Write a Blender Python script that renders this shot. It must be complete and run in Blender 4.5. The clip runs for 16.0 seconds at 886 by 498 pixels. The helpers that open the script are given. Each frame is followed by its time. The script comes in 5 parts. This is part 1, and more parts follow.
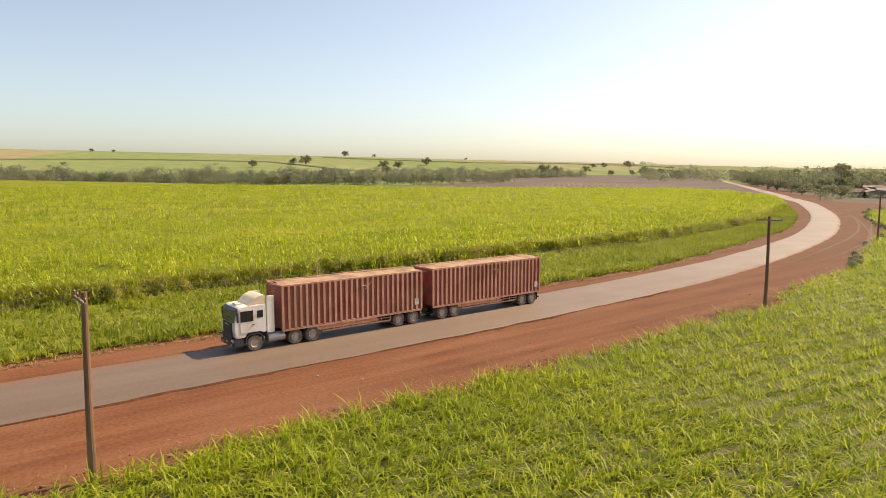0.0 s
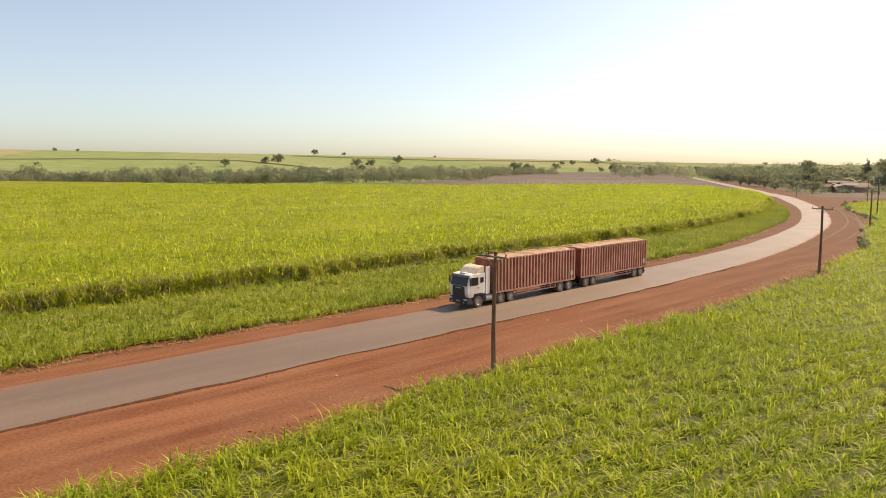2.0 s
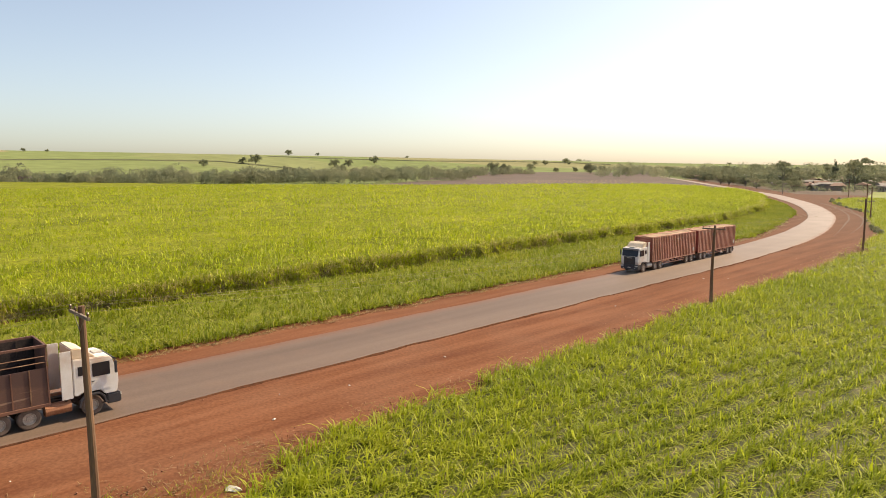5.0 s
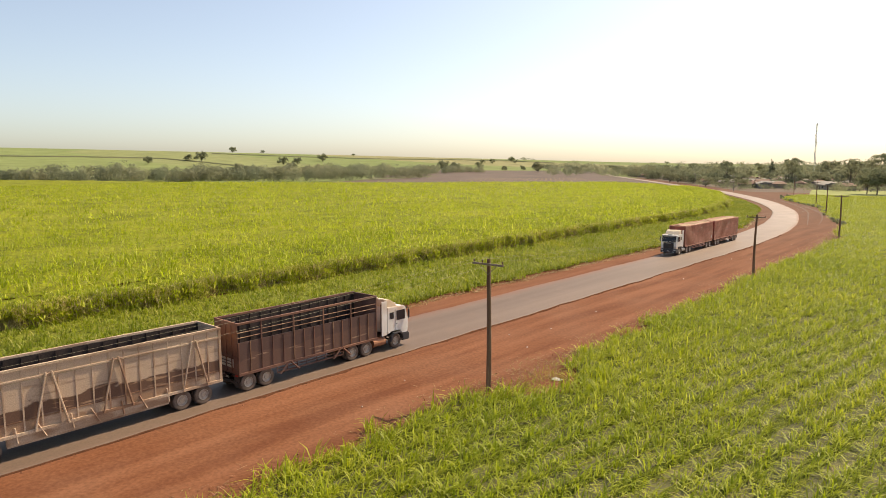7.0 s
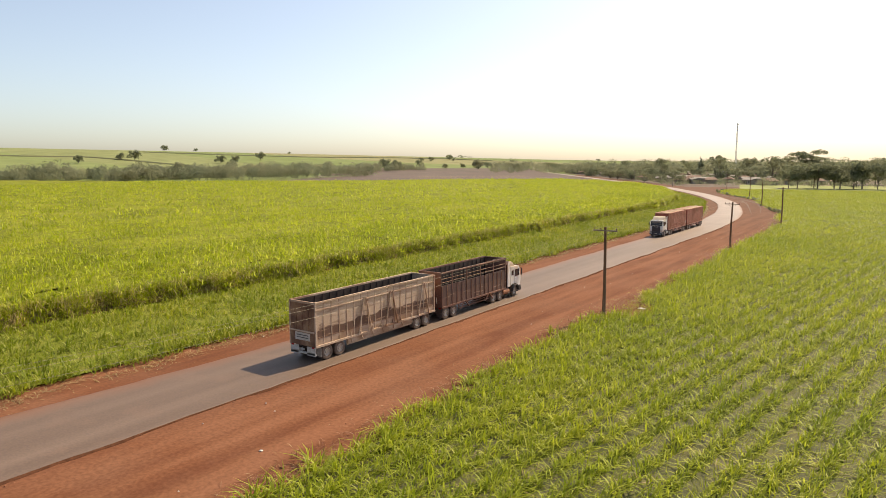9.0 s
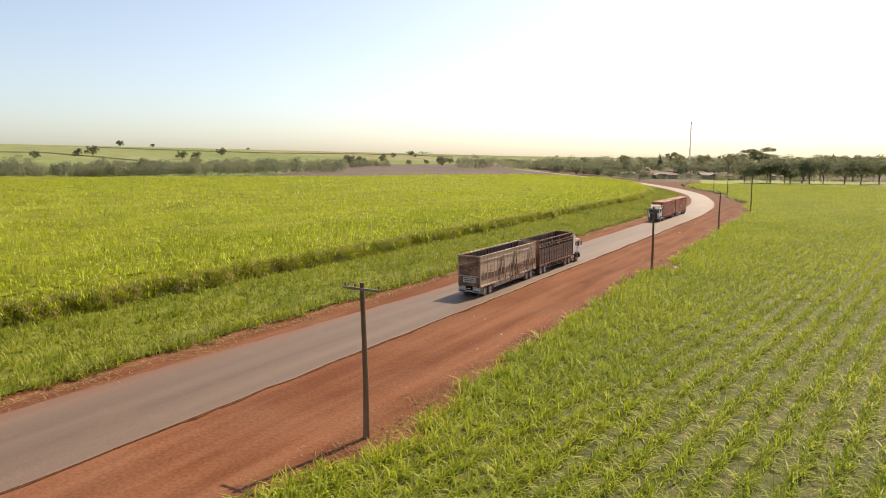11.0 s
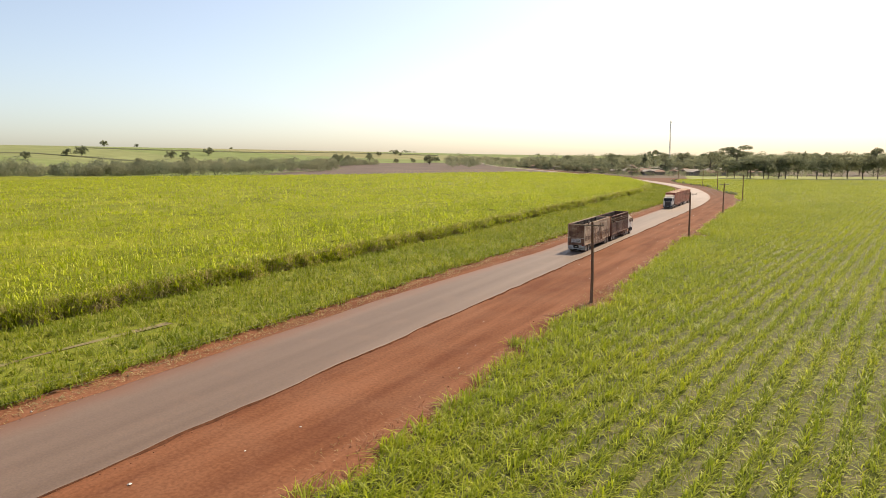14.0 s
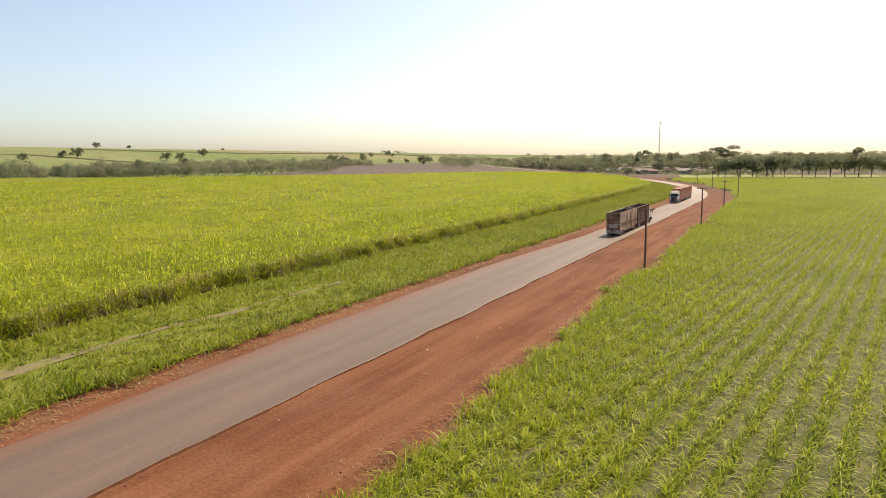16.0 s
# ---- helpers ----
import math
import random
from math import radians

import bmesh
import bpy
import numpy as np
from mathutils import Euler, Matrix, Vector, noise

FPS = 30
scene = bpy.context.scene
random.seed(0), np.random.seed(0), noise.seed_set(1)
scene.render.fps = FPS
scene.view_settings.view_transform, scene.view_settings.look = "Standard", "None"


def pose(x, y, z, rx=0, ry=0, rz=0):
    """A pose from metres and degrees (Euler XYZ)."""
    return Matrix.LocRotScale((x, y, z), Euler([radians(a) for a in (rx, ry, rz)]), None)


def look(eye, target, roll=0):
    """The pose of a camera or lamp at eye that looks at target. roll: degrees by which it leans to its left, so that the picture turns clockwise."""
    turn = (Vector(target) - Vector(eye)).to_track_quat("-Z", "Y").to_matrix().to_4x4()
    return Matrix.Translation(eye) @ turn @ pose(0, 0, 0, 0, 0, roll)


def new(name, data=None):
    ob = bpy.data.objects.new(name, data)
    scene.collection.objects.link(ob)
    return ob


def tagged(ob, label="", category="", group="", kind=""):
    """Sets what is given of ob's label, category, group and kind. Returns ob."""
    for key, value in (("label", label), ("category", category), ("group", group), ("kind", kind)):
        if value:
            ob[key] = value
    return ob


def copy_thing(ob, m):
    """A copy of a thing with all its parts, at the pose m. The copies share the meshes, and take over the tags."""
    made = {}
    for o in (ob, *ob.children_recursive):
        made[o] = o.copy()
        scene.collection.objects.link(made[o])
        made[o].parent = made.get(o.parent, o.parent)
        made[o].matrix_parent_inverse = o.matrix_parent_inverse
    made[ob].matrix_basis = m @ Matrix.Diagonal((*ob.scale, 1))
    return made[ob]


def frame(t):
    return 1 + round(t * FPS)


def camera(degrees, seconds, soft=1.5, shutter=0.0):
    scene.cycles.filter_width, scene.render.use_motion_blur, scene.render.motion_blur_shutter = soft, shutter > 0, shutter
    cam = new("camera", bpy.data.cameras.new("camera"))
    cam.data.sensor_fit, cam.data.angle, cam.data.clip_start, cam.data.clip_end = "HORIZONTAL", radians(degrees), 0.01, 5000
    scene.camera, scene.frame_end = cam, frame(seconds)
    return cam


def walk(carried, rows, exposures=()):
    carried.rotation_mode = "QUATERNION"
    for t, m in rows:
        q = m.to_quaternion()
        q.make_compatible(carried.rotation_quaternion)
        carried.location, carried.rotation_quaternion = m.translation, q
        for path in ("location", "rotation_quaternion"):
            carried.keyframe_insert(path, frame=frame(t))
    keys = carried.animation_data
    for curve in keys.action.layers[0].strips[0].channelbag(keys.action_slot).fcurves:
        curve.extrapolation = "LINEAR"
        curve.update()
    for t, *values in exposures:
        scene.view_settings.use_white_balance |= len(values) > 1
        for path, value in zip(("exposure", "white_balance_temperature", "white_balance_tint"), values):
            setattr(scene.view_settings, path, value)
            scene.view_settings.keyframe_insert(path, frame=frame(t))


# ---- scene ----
cam = camera(67.6, 16.0, soft=0.8)
PATH = [
    (0, (39.956, 3.34, 12.35), (38.391, 4.564, 12.117), 0.1),
    (0.5, (39.764, -2.455, 12.442), (38.216, -1.211, 12.208), 0.1),
    (1, (39.834, -8.839, 12.537), (38.307, -7.569, 12.301), 0.1),
    (1.5, (40.226, -15.515, 12.726), (38.707, -14.235, 12.488), -0.0),
    (2, (40.396, -21.645, 12.846), (38.9, -20.339, 12.606), -0.2),
    (2.5, (40.408, -27.524, 12.884), (38.931, -26.198, 12.642), -0.3),
    (3, (40.485, -33.38, 12.995), (39.014, -32.047, 12.751), -0.4),
    (3.5, (40.464, -39.249, 13.164), (38.997, -37.912, 12.921), -0.5),
    (4, (40.375, -44.928, 13.251), (38.909, -43.588, 13.01), -0.6),
    (6.5, (36.666, -74.07, 13.612), (35.345, -72.589, 13.366), 0.2),
    (7, (35.802, -80.52, 13.749), (34.506, -79.017, 13.502), -0.1),
    (7.5, (35.179, -87.136, 13.74), (33.916, -85.605, 13.492), -0.1),
    (8, (34.86, -93.559, 13.896), (33.631, -92.001, 13.646), -0.3),
    (8.5, (34.623, -100.144, 13.934), (33.446, -98.547, 13.682), -0.3),
    (9, (34.554, -106.764, 14.012), (33.416, -105.139, 13.758), -0.3),
    (11.5, (32.06, -140.475, 14.42), (31.043, -138.774, 14.152), -0.3),
    (12, (31.612, -146.459, 14.648), (30.593, -144.759, 14.378), -0.5),
    (12.5, (31.377, -153.266, 14.609), (30.361, -151.565, 14.338), -0.6),
    (13, (31.329, -160.063, 14.673), (30.324, -158.356, 14.401), -0.7),
    (13.5, (31.257, -166.411, 14.688), (30.274, -164.691, 14.416), -0.7),
    (14, (31.17, -172.708, 14.536), (30.203, -170.979, 14.265), -0.5),
    (14.5, (31.015, -179.369, 14.806), (30.059, -177.634, 14.532), -0.7),
    (15, (30.763, -185.95, 14.913), (29.814, -184.211, 14.638), -0.7),
    (15.5, (30.314, -192.283, 14.968), (29.372, -190.541, 14.693), -0.7),
    (16, (29.78, -198.722, 14.88), (28.846, -196.974, 14.609), -0.7),
]
walk(cam, [(t, look(eye, target, roll)) for t, eye, target, roll in PATH], exposures=((0, 0.50, 7600, 10.5), (4, 0.48, 7550, 10.5), (8, 0.44, 7350, 10.5), (16, 0.39, 7150, 10.5)))


# ---- light ----
SUN_ELEVATION, SUN_AZIMUTH = 47.0, 10.0  # degrees; azimuth from +y towards +x
world = bpy.data.worlds.new("sky")
scene.world = world
world.use_nodes = True
sky = world.node_tree.nodes.new("ShaderNodeTexSky")
sky.sky_type = "NISHITA"
sky.sun_disc = False
sky.sun_elevation, sky.sun_rotation = radians(SUN_ELEVATION), radians(SUN_AZIMUTH)
sky.air_density, sky.dust_density, sky.ozone_density, sky.altitude = 0.92, 2.6, 2.2, 600
pale = world.node_tree.nodes.new("ShaderNodeHueSaturation")
pale.inputs["Saturation"].default_value = 0.86
world.node_tree.links.new(sky.outputs[0], pale.inputs["Color"])
world.node_tree.links.new(pale.outputs[0], world.node_tree.nodes["Background"].inputs[0])
world.node_tree.nodes["Background"].inputs[1].default_value = 0.143
sun = new("sun", bpy.data.lights.new("sun", "SUN"))
sun.data.energy, sun.data.angle, sun.data.color = 5.4, radians(0.6), (1.0, 0.86, 0.66)
sun.matrix_world = pose(0, 0, 80, 90 - SUN_ELEVATION, 0, 180 - SUN_AZIMUTH)


# ---- materials ----
def nodes_of(name):
    m = bpy.data.materials.new(name)
    m.use_nodes = True
    return m, m.node_tree.nodes, m.node_tree.links, m.node_tree.nodes["Principled BSDF"]


def noise_node(n, l, scale, detail=4.0, coords=None, stretch=None):
    t = n.new("ShaderNodeTexNoise")
    t.inputs["Scale"].default_value, t.inputs["Detail"].default_value = scale, detail
    if coords is not None:
        if stretch:
            mp = n.new("ShaderNodeMapping")
            mp.inputs["Scale"].default_value = stretch
            l.new(coords, mp.inputs[0])
            coords = mp.outputs[0]
        l.new(coords, t.inputs["Vector"])
    return t


def ramp(n, l, value, stops):
    r = n.new("ShaderNodeValToRGB")
    while len(r.color_ramp.elements) < len(stops):
        r.color_ramp.elements.new(0.5)
    for e, (p, c) in zip(r.color_ramp.elements, stops):
        e.position, e.color = p, (*c, 1)
    l.new(value, r.inputs[0])
    return r


def mix(n, l, fac, a, b, kind="MIX"):
    m = n.new("ShaderNodeMix")
    m.data_type, m.blend_type = "RGBA", kind
    for sock, val in ((m.inputs[0], fac), (m.inputs[6], a), (m.inputs[7], b)):
        if isinstance(val, (int, float)):
            sock.default_value = val
        elif isinstance(val, tuple):
            sock.default_value = (*val, 1)
        else:
            l.new(val, sock)
    return m.outputs[2]


def rough(name, colours, scale=3.0, fine=30.0, roughness=0.8, bump=0.3, metal=0.0, depth=0.02, stretch=None, spread=0.25, dirt=None, specular=0.4):
    """A surface with variation at two scales: colours in a ramp over broad noise, grain over it, and fine relief."""
    m, n, l, b = nodes_of(name)
    co = n.new("ShaderNodeTexCoord").outputs["Object"]
    big, small = noise_node(n, l, scale, 5, co, stretch), noise_node(n, l, fine, 3, co, stretch)
    k = len(colours) - 1
    col = ramp(n, l, big.outputs[0], [(0.32 + 0.36 * i / max(k, 1), c) for i, c in enumerate(colours)]).outputs[0]
    grain = ramp(n, l, small.outputs[0], [(0.3, (1 - spread,) * 3), (0.7, (1 + spread * 0.4,) * 3)]).outputs[0]
    col = mix(n, l, 1.0, col, grain, "MULTIPLY")
    if dirt:
        stain = noise_node(n, l, scale * 0.45, 6, co)
        f = ramp(n, l, stain.outputs[0], [(0.46, (0, 0, 0)), (0.64, (1, 1, 1))]).outputs[0]
        col = mix(n, l, f, col, dirt)
    l.new(col, b.inputs["Base Color"])
    b.inputs["Roughness"].default_value, b.inputs["Metallic"].default_value = roughness, metal
    b.inputs["Specular IOR Level"].default_value = specular
    if bump:
        bp = n.new("ShaderNodeBump")
        bp.inputs["Strength"].default_value, bp.inputs["Distance"].default_value = bump, depth
        l.new(small.outputs[0], bp.inputs["Height"])
        l.new(bp.outputs[0], b.inputs["Normal"])
    return m


def leafy(name, colours, scale=0.05, thin=0.45, roughness=0.55, tint=0.5, shine=0.24):
    """Leaves: each one of its own shade, broad patches over the plot, light passing through."""
    m, n, l, b = nodes_of(name)
    g = n.new("ShaderNodeNewGeometry")
    k = len(colours) - 1
    own = ramp(n, l, g.outputs["Random Per Island"], [(i / max(k, 1), c) for i, c in enumerate(colours)]).outputs[0]
    patch = noise_node(n, l, scale, 3, g.outputs["Position"])
    broad = ramp(n, l, patch.outputs[0], [(0.3, (1 - tint * 0.5, 1 - tint * 0.35, 1 - tint * 0.4)), (0.7, (1 + tint * 0.25, 1 + tint * 0.15, 1.0))]).outputs[0]
    col = mix(n, l, 1.0, own, broad, "MULTIPLY")
    l.new(col, b.inputs["Base Color"])
    b.inputs["Roughness"].default_value = roughness
    b.inputs["Specular IOR Level"].default_value = shine
    t = n.new("ShaderNodeBsdfTranslucent")
    l.new(col, t.inputs[0])
    s = n.new("ShaderNodeMixShader")
    s.inputs[0].default_value = thin
    l.new(b.outputs[0], s.inputs[1])
    l.new(t.outputs[0], s.inputs[2])
    l.new(s.outputs[0], n["Material Output"].inputs[0])
    return m


def plain(name, colour, roughness=0.5, metal=0.0):
    return rough(name, [tuple(c * 0.88 for c in colour), colour], 2.0, 40.0, roughness, 0.1, metal, 0.004, spread=0.12)


SOIL = [(0.122, 0.046, 0.023), (0.158, 0.064, 0.032), (0.20, 0.087, 0.047)]


def ground_material():
    """Red earth close by, with tracks drawn along the road and pale dust; a patchwork of fields far off."""
    m, n, l, b = nodes_of("red_earth")
    g = n.new("ShaderNodeNewGeometry")
    p = g.outputs["Position"]
    streak = noise_node(n, l, 1.0, 6, p, (0.55, 0.045, 1))
    blot = noise_node(n, l, 0.16, 5, p)
    grit = noise_node(n, l, 5.0, 4, p)
    soil = ramp(n, l, streak.outputs[0], [(0.36, SOIL[0]), (0.5, SOIL[1]), (0.64, SOIL[2])]).outputs[0]
    soil = mix(n, l, ramp(n, l, blot.outputs[0], [(0.42, (0, 0, 0)), (0.75, (0.6, 0.6, 0.6))]).outputs[0], soil, (0.19, 0.094, 0.057))
    soil = mix(n, l, 1.0, soil, ramp(n, l, grit.outputs[0], [(0.3, (0.78, 0.76, 0.74)), (0.7, (1.1, 1.1, 1.1))]).outputs[0], "MULTIPLY")
    sp = n.new("ShaderNodeSeparateXYZ")
    l.new(p, sp.inputs[0])
    bend = n.new("ShaderNodeMapRange")
    bend.inputs[1].default_value, bend.inputs[2].default_value, bend.inputs[4].default_value = 0, 130, 0.72
    l.new(sp.outputs[1], bend.inputs[0])
    soil = mix(n, l, bend.outputs[0], soil, (0.118, 0.068, 0.046))
    cells = n.new("ShaderNodeTexVoronoi")
    cells.inputs["Scale"].default_value = 0.0021
    mp = n.new("ShaderNodeMapping")
    mp.inputs["Rotation"].default_value = (0, 0, 0.6)
    mp.inputs["Scale"].default_value = (0.55, 1.3, 0.0)
    l.new(p, mp.inputs[0])
    l.new(mp.outputs[0], cells.inputs["Vector"])
    sep = n.new("ShaderNodeSeparateColor")
    l.new(cells.outputs["Color"], sep.inputs[0])
    # far field greens, greyed in the colour to stand in for haze
    hazy_plots = ramp(n, l, sep.outputs[0], [(0.0, (0.155, 0.19, 0.07)), (0.3, (0.175, 0.21, 0.08)), (0.55, (0.14, 0.178, 0.065)), (0.8, (0.20, 0.215, 0.095)), (0.97, (0.27, 0.20, 0.13))]).outputs[0]
    weave = noise_node(n, l, 0.03, 6, p)
    hazy_plots = mix(n, l, 1.0, hazy_plots, ramp(n, l, weave.outputs[0], [(0.3, (0.8, 0.8, 0.8)), (0.7, (1.12, 1.12, 1.12))]).outputs[0], "MULTIPLY")
    d = n.new("ShaderNodeVectorMath")
    d.operation = "DISTANCE"
    l.new(p, d.inputs[0])
    d.inputs[1].default_value = (35, -100, 0)
    far = n.new("ShaderNodeMapRange")
    far.inputs[1].default_value, far.inputs[2].default_value = 800, 870
    l.new(d.outputs["Value"], far.inputs[0])
    l.new(mix(n, l, far.outputs[0], soil, hazy_plots), b.inputs["Base Color"])
    b.inputs["Roughness"].default_value = 0.95
    b.inputs["Specular IOR Level"].default_value = 0.1
    bp = n.new("ShaderNodeBump")
    bp.inputs["Strength"].default_value, bp.inputs["Distance"].default_value = 0.3, 0.05
    l.new(grit.outputs[0], bp.inputs["Height"])
    l.new(bp.outputs[0], b.inputs["Normal"])
    return m


def asphalt_material():
    m, n, l, b = nodes_of("worn_asphalt_glare")
    p = n.new("ShaderNodeNewGeometry").outputs["Position"]
    lane = noise_node(n, l, 1.0, 4, p, (0.45, 0.02, 1))
    blot = noise_node(n, l, 0.35, 6, p)
    grit = noise_node(n, l, 9.0, 3, p)
    col = ramp(n, l, lane.outputs[0], [(0.3, (0.108, 0.072, 0.052)), (0.5, (0.133, 0.091, 0.068)), (0.7, (0.158, 0.110, 0.083))]).outputs[0]
    col = mix(n, l, ramp(n, l, blot.outputs[0], [(0.56, (0, 0, 0)), (0.72, (0.55, 0.55, 0.55))]).outputs[0], col, (0.165, 0.105, 0.075))
    sp = n.new("ShaderNodeSeparateXYZ")
    l.new(p, sp.inputs[0])
    # towards the bend: pale patches, plus low-angle sun glare painted into the colour
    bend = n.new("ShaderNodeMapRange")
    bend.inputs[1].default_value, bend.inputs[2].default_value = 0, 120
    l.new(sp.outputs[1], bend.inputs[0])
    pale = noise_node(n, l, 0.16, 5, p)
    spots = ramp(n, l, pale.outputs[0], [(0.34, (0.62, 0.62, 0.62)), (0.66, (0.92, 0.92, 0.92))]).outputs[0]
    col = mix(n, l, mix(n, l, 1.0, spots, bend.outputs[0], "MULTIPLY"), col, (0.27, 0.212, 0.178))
    col = mix(n, l, 1.0, col, ramp(n, l, grit.outputs[0], [(0.3, (0.86, 0.86, 0.86)), (0.7, (1.08, 1.08, 1.08))]).outputs[0], "MULTIPLY")
    # red dust blown over the far side of the straight stretch and the outer edge of the bend
    across = n.new("ShaderNodeAttribute")
    across.attribute_name = "across"
    ragged = n.new("ShaderNodeMath")
    ragged.operation = "MULTIPLY_ADD"
    l.new(blot.outputs[0], ragged.inputs[0])
    ragged.inputs[1].default_value = 0.36
    l.new(across.outputs["Fac"], ragged.inputs[2])
    for edge, clean, y0, y1 in ((-0.95, -0.42, 45, 10), (1.2, 0.98, 40, 90)):
        dust, part_of_way = n.new("ShaderNodeMapRange"), n.new("ShaderNodeMapRange")
        dust.inputs[1].default_value, dust.inputs[2].default_value, dust.inputs[4].default_value = clean, edge, 0.92
        part_of_way.inputs[1].default_value, part_of_way.inputs[2].default_value = y0, y1
        l.new(ragged.outputs[0], dust.inputs[0])
        l.new(sp.outputs[1], part_of_way.inputs[0])
        col = mix(n, l, mix(n, l, 1.0, dust.outputs[0], part_of_way.outputs[0], "MULTIPLY"), col, (0.172, 0.072, 0.037))
    l.new(col, b.inputs["Base Color"])
    b.inputs["Roughness"].default_value = 0.62
    b.inputs["Specular IOR Level"].default_value = 0.30
    bp = n.new("ShaderNodeBump")
    bp.inputs["Strength"].default_value, bp.inputs["Distance"].default_value = 0.25, 0.01
    l.new(grit.outputs[0], bp.inputs["Height"])
    l.new(bp.outputs[0], b.inputs["Normal"])
    return m


M_GROUND, M_ASPHALT = ground_material(), asphalt_material()
M_VERGE = rough("verge_thatch", [(0.125, 0.15, 0.016), (0.165, 0.19, 0.022), (0.20, 0.205, 0.04)], 0.6, 11, 0.9, 0.8, 0, 0.08, spread=0.6, specular=0.1)
# soil and trash, darkened in the colour for shade between the cane rows
M_LITTER_SOIL = rough("shade_dark_trash_soil", [(0.05, 0.055, 0.014), (0.078, 0.08, 0.022), (0.115, 0.105, 0.036)], 0.5, 7, 0.9, 0.6, 0, 0.05, spread=0.4)
M_PLOUGH = rough("ploughed_earth", [(0.072, 0.050, 0.040), (0.096, 0.066, 0.052), (0.12, 0.085, 0.067)], 0.02, 0.8, 0.95, 0.5, 0, 0.1)
# sheet under the cane leaves, coloured dark so gaps read as shaded pits
M_CANOPY = rough("shade_dark_canopy_base", [(0.13, 0.145, 0.008), (0.18, 0.20, 0.012), (0.225, 0.235, 0.02)], 0.06, 1.6, 0.8, 0.8, 0, 0.4, spread=0.5, specular=0.1)
M_CANE = leafy("cane_leaves", [(0.21, 0.265, 0.010), (0.295, 0.355, 0.015), (0.375, 0.42, 0.032), (0.48, 0.49, 0.11)], 0.035, 0.78, roughness=0.45, tint=0.3, shine=0.42)
M_CANE_BASE = rough("stalks_and_thatch", [(0.18, 0.135, 0.075), (0.27, 0.21, 0.11), (0.29, 0.26, 0.08)], 0.35, 6.0, 0.85, 0.8, 0, 0.3, (1, 1, 0.25), 0.5, specular=0.1)
M_CANE_EDGE = leafy("dry_cane_leaves", [(0.34, 0.38, 0.02), (0.44, 0.46, 0.04), (0.56, 0.53, 0.13), (0.68, 0.60, 0.28)], 0.2, 0.72)
M_STALK = leafy("cane_stalks", [(0.30, 0.25, 0.11), (0.45, 0.37, 0.18), (0.60, 0.50, 0.30)], 0.2, 0.5)
M_GRASS = leafy("verge_grass", [(0.165, 0.21, 0.012), (0.23, 0.275, 0.018), (0.29, 0.32, 0.028), (0.42, 0.40, 0.11)], 0.09, 0.5)
M_YOUNG = leafy("young_cane", [(0.23, 0.28, 0.014), (0.31, 0.365, 0.020), (0.39, 0.435, 0.030), (0.49, 0.51, 0.08)], 0.07, 0.52, roughness=0.5, tint=0.4, shine=0.27)
M_FILLER = leafy("low_pale_leaves", [(0.215, 0.26, 0.016), (0.285, 0.335, 0.022), (0.35, 0.39, 0.03), (0.43, 0.45, 0.07)], 0.12, 0.45, roughness=0.5, tint=0.35, shine=0.18)
# low green growth, with the shade of gaps between tufts put into its colour
M_LOW = rough("shade_dark_growth", [(0.07, 0.088, 0.010), (0.10, 0.122, 0.014), (0.14, 0.155, 0.024)], 0.9, 16, 0.9, 0.8, 0, 0.12, spread=0.85, specular=0.1)
M_WEED = leafy("dead_weeds", [(0.12, 0.055, 0.03), (0.20, 0.11, 0.055), (0.33, 0.23, 0.13)], 0.3, 0.1)
M_DEAD = leafy("red_brown_weeds", [(0.15, 0.055, 0.03), (0.21, 0.085, 0.048), (0.32, 0.18, 0.11)], 0.3, 0.3)
M_DRY = leafy("thin_dry_grass", [(0.20, 0.19, 0.05), (0.28, 0.24, 0.09), (0.40, 0.33, 0.17)], 0.3, 0.4)
M_STRAW = leafy("dry_straw", [(0.22, 0.16, 0.07), (0.32, 0.25, 0.12), (0.42, 0.34, 0.19)], 0.5, 0.3)
# tree and woodland leaves paled towards grey: distant haze put into their colour
M_TREE = leafy("haze_paled_leaves", [(0.21, 0.225, 0.145), (0.235, 0.245, 0.16), (0.26, 0.265, 0.175)], 0.03, 0.6, shine=0.02)
M_WOODS = leafy("haze_paled_woodland", [(0.225, 0.235, 0.155), (0.245, 0.255, 0.17), (0.27, 0.27, 0.185)], 0.02, 0.6, shine=0.02)
M_PURPLE = leafy("purple_blossom", [(0.20, 0.10, 0.20), (0.28, 0.15, 0.27)], 0.05, 0.2)
M_BARK = rough("bark", [(0.13, 0.105, 0.08), (0.20, 0.165, 0.13)], 2, 14, 0.9, 0.6, 0, 0.03, (1, 1, 0.2))
M_POLE = rough("weathered_pole_wood", [(0.13, 0.065, 0.038), (0.20, 0.108, 0.065), (0.28, 0.17, 0.105)], 2.2, 24, 0.85, 0.5, 0, 0.01, (1, 1, 0.08))
M_ARM = rough("grey_crossarm_wood", [(0.16, 0.12, 0.09), (0.24, 0.19, 0.15)], 3, 20, 0.85, 0.4, 0, 0.01)
M_WIRE = plain("aluminium_wire", (0.20, 0.175, 0.125), 0.6, 0.1)
M_CERAMIC = plain("brown_ceramic", (0.12, 0.06, 0.04), 0.3)
M_CLOD = rough("earth_clods", [(0.15, 0.06, 0.032), (0.20, 0.085, 0.045), (0.25, 0.115, 0.065)], 3, 20, 0.95, 0.2)
M_WHITE_BIT = plain("pale_litter", (0.62, 0.58, 0.52), 0.7)

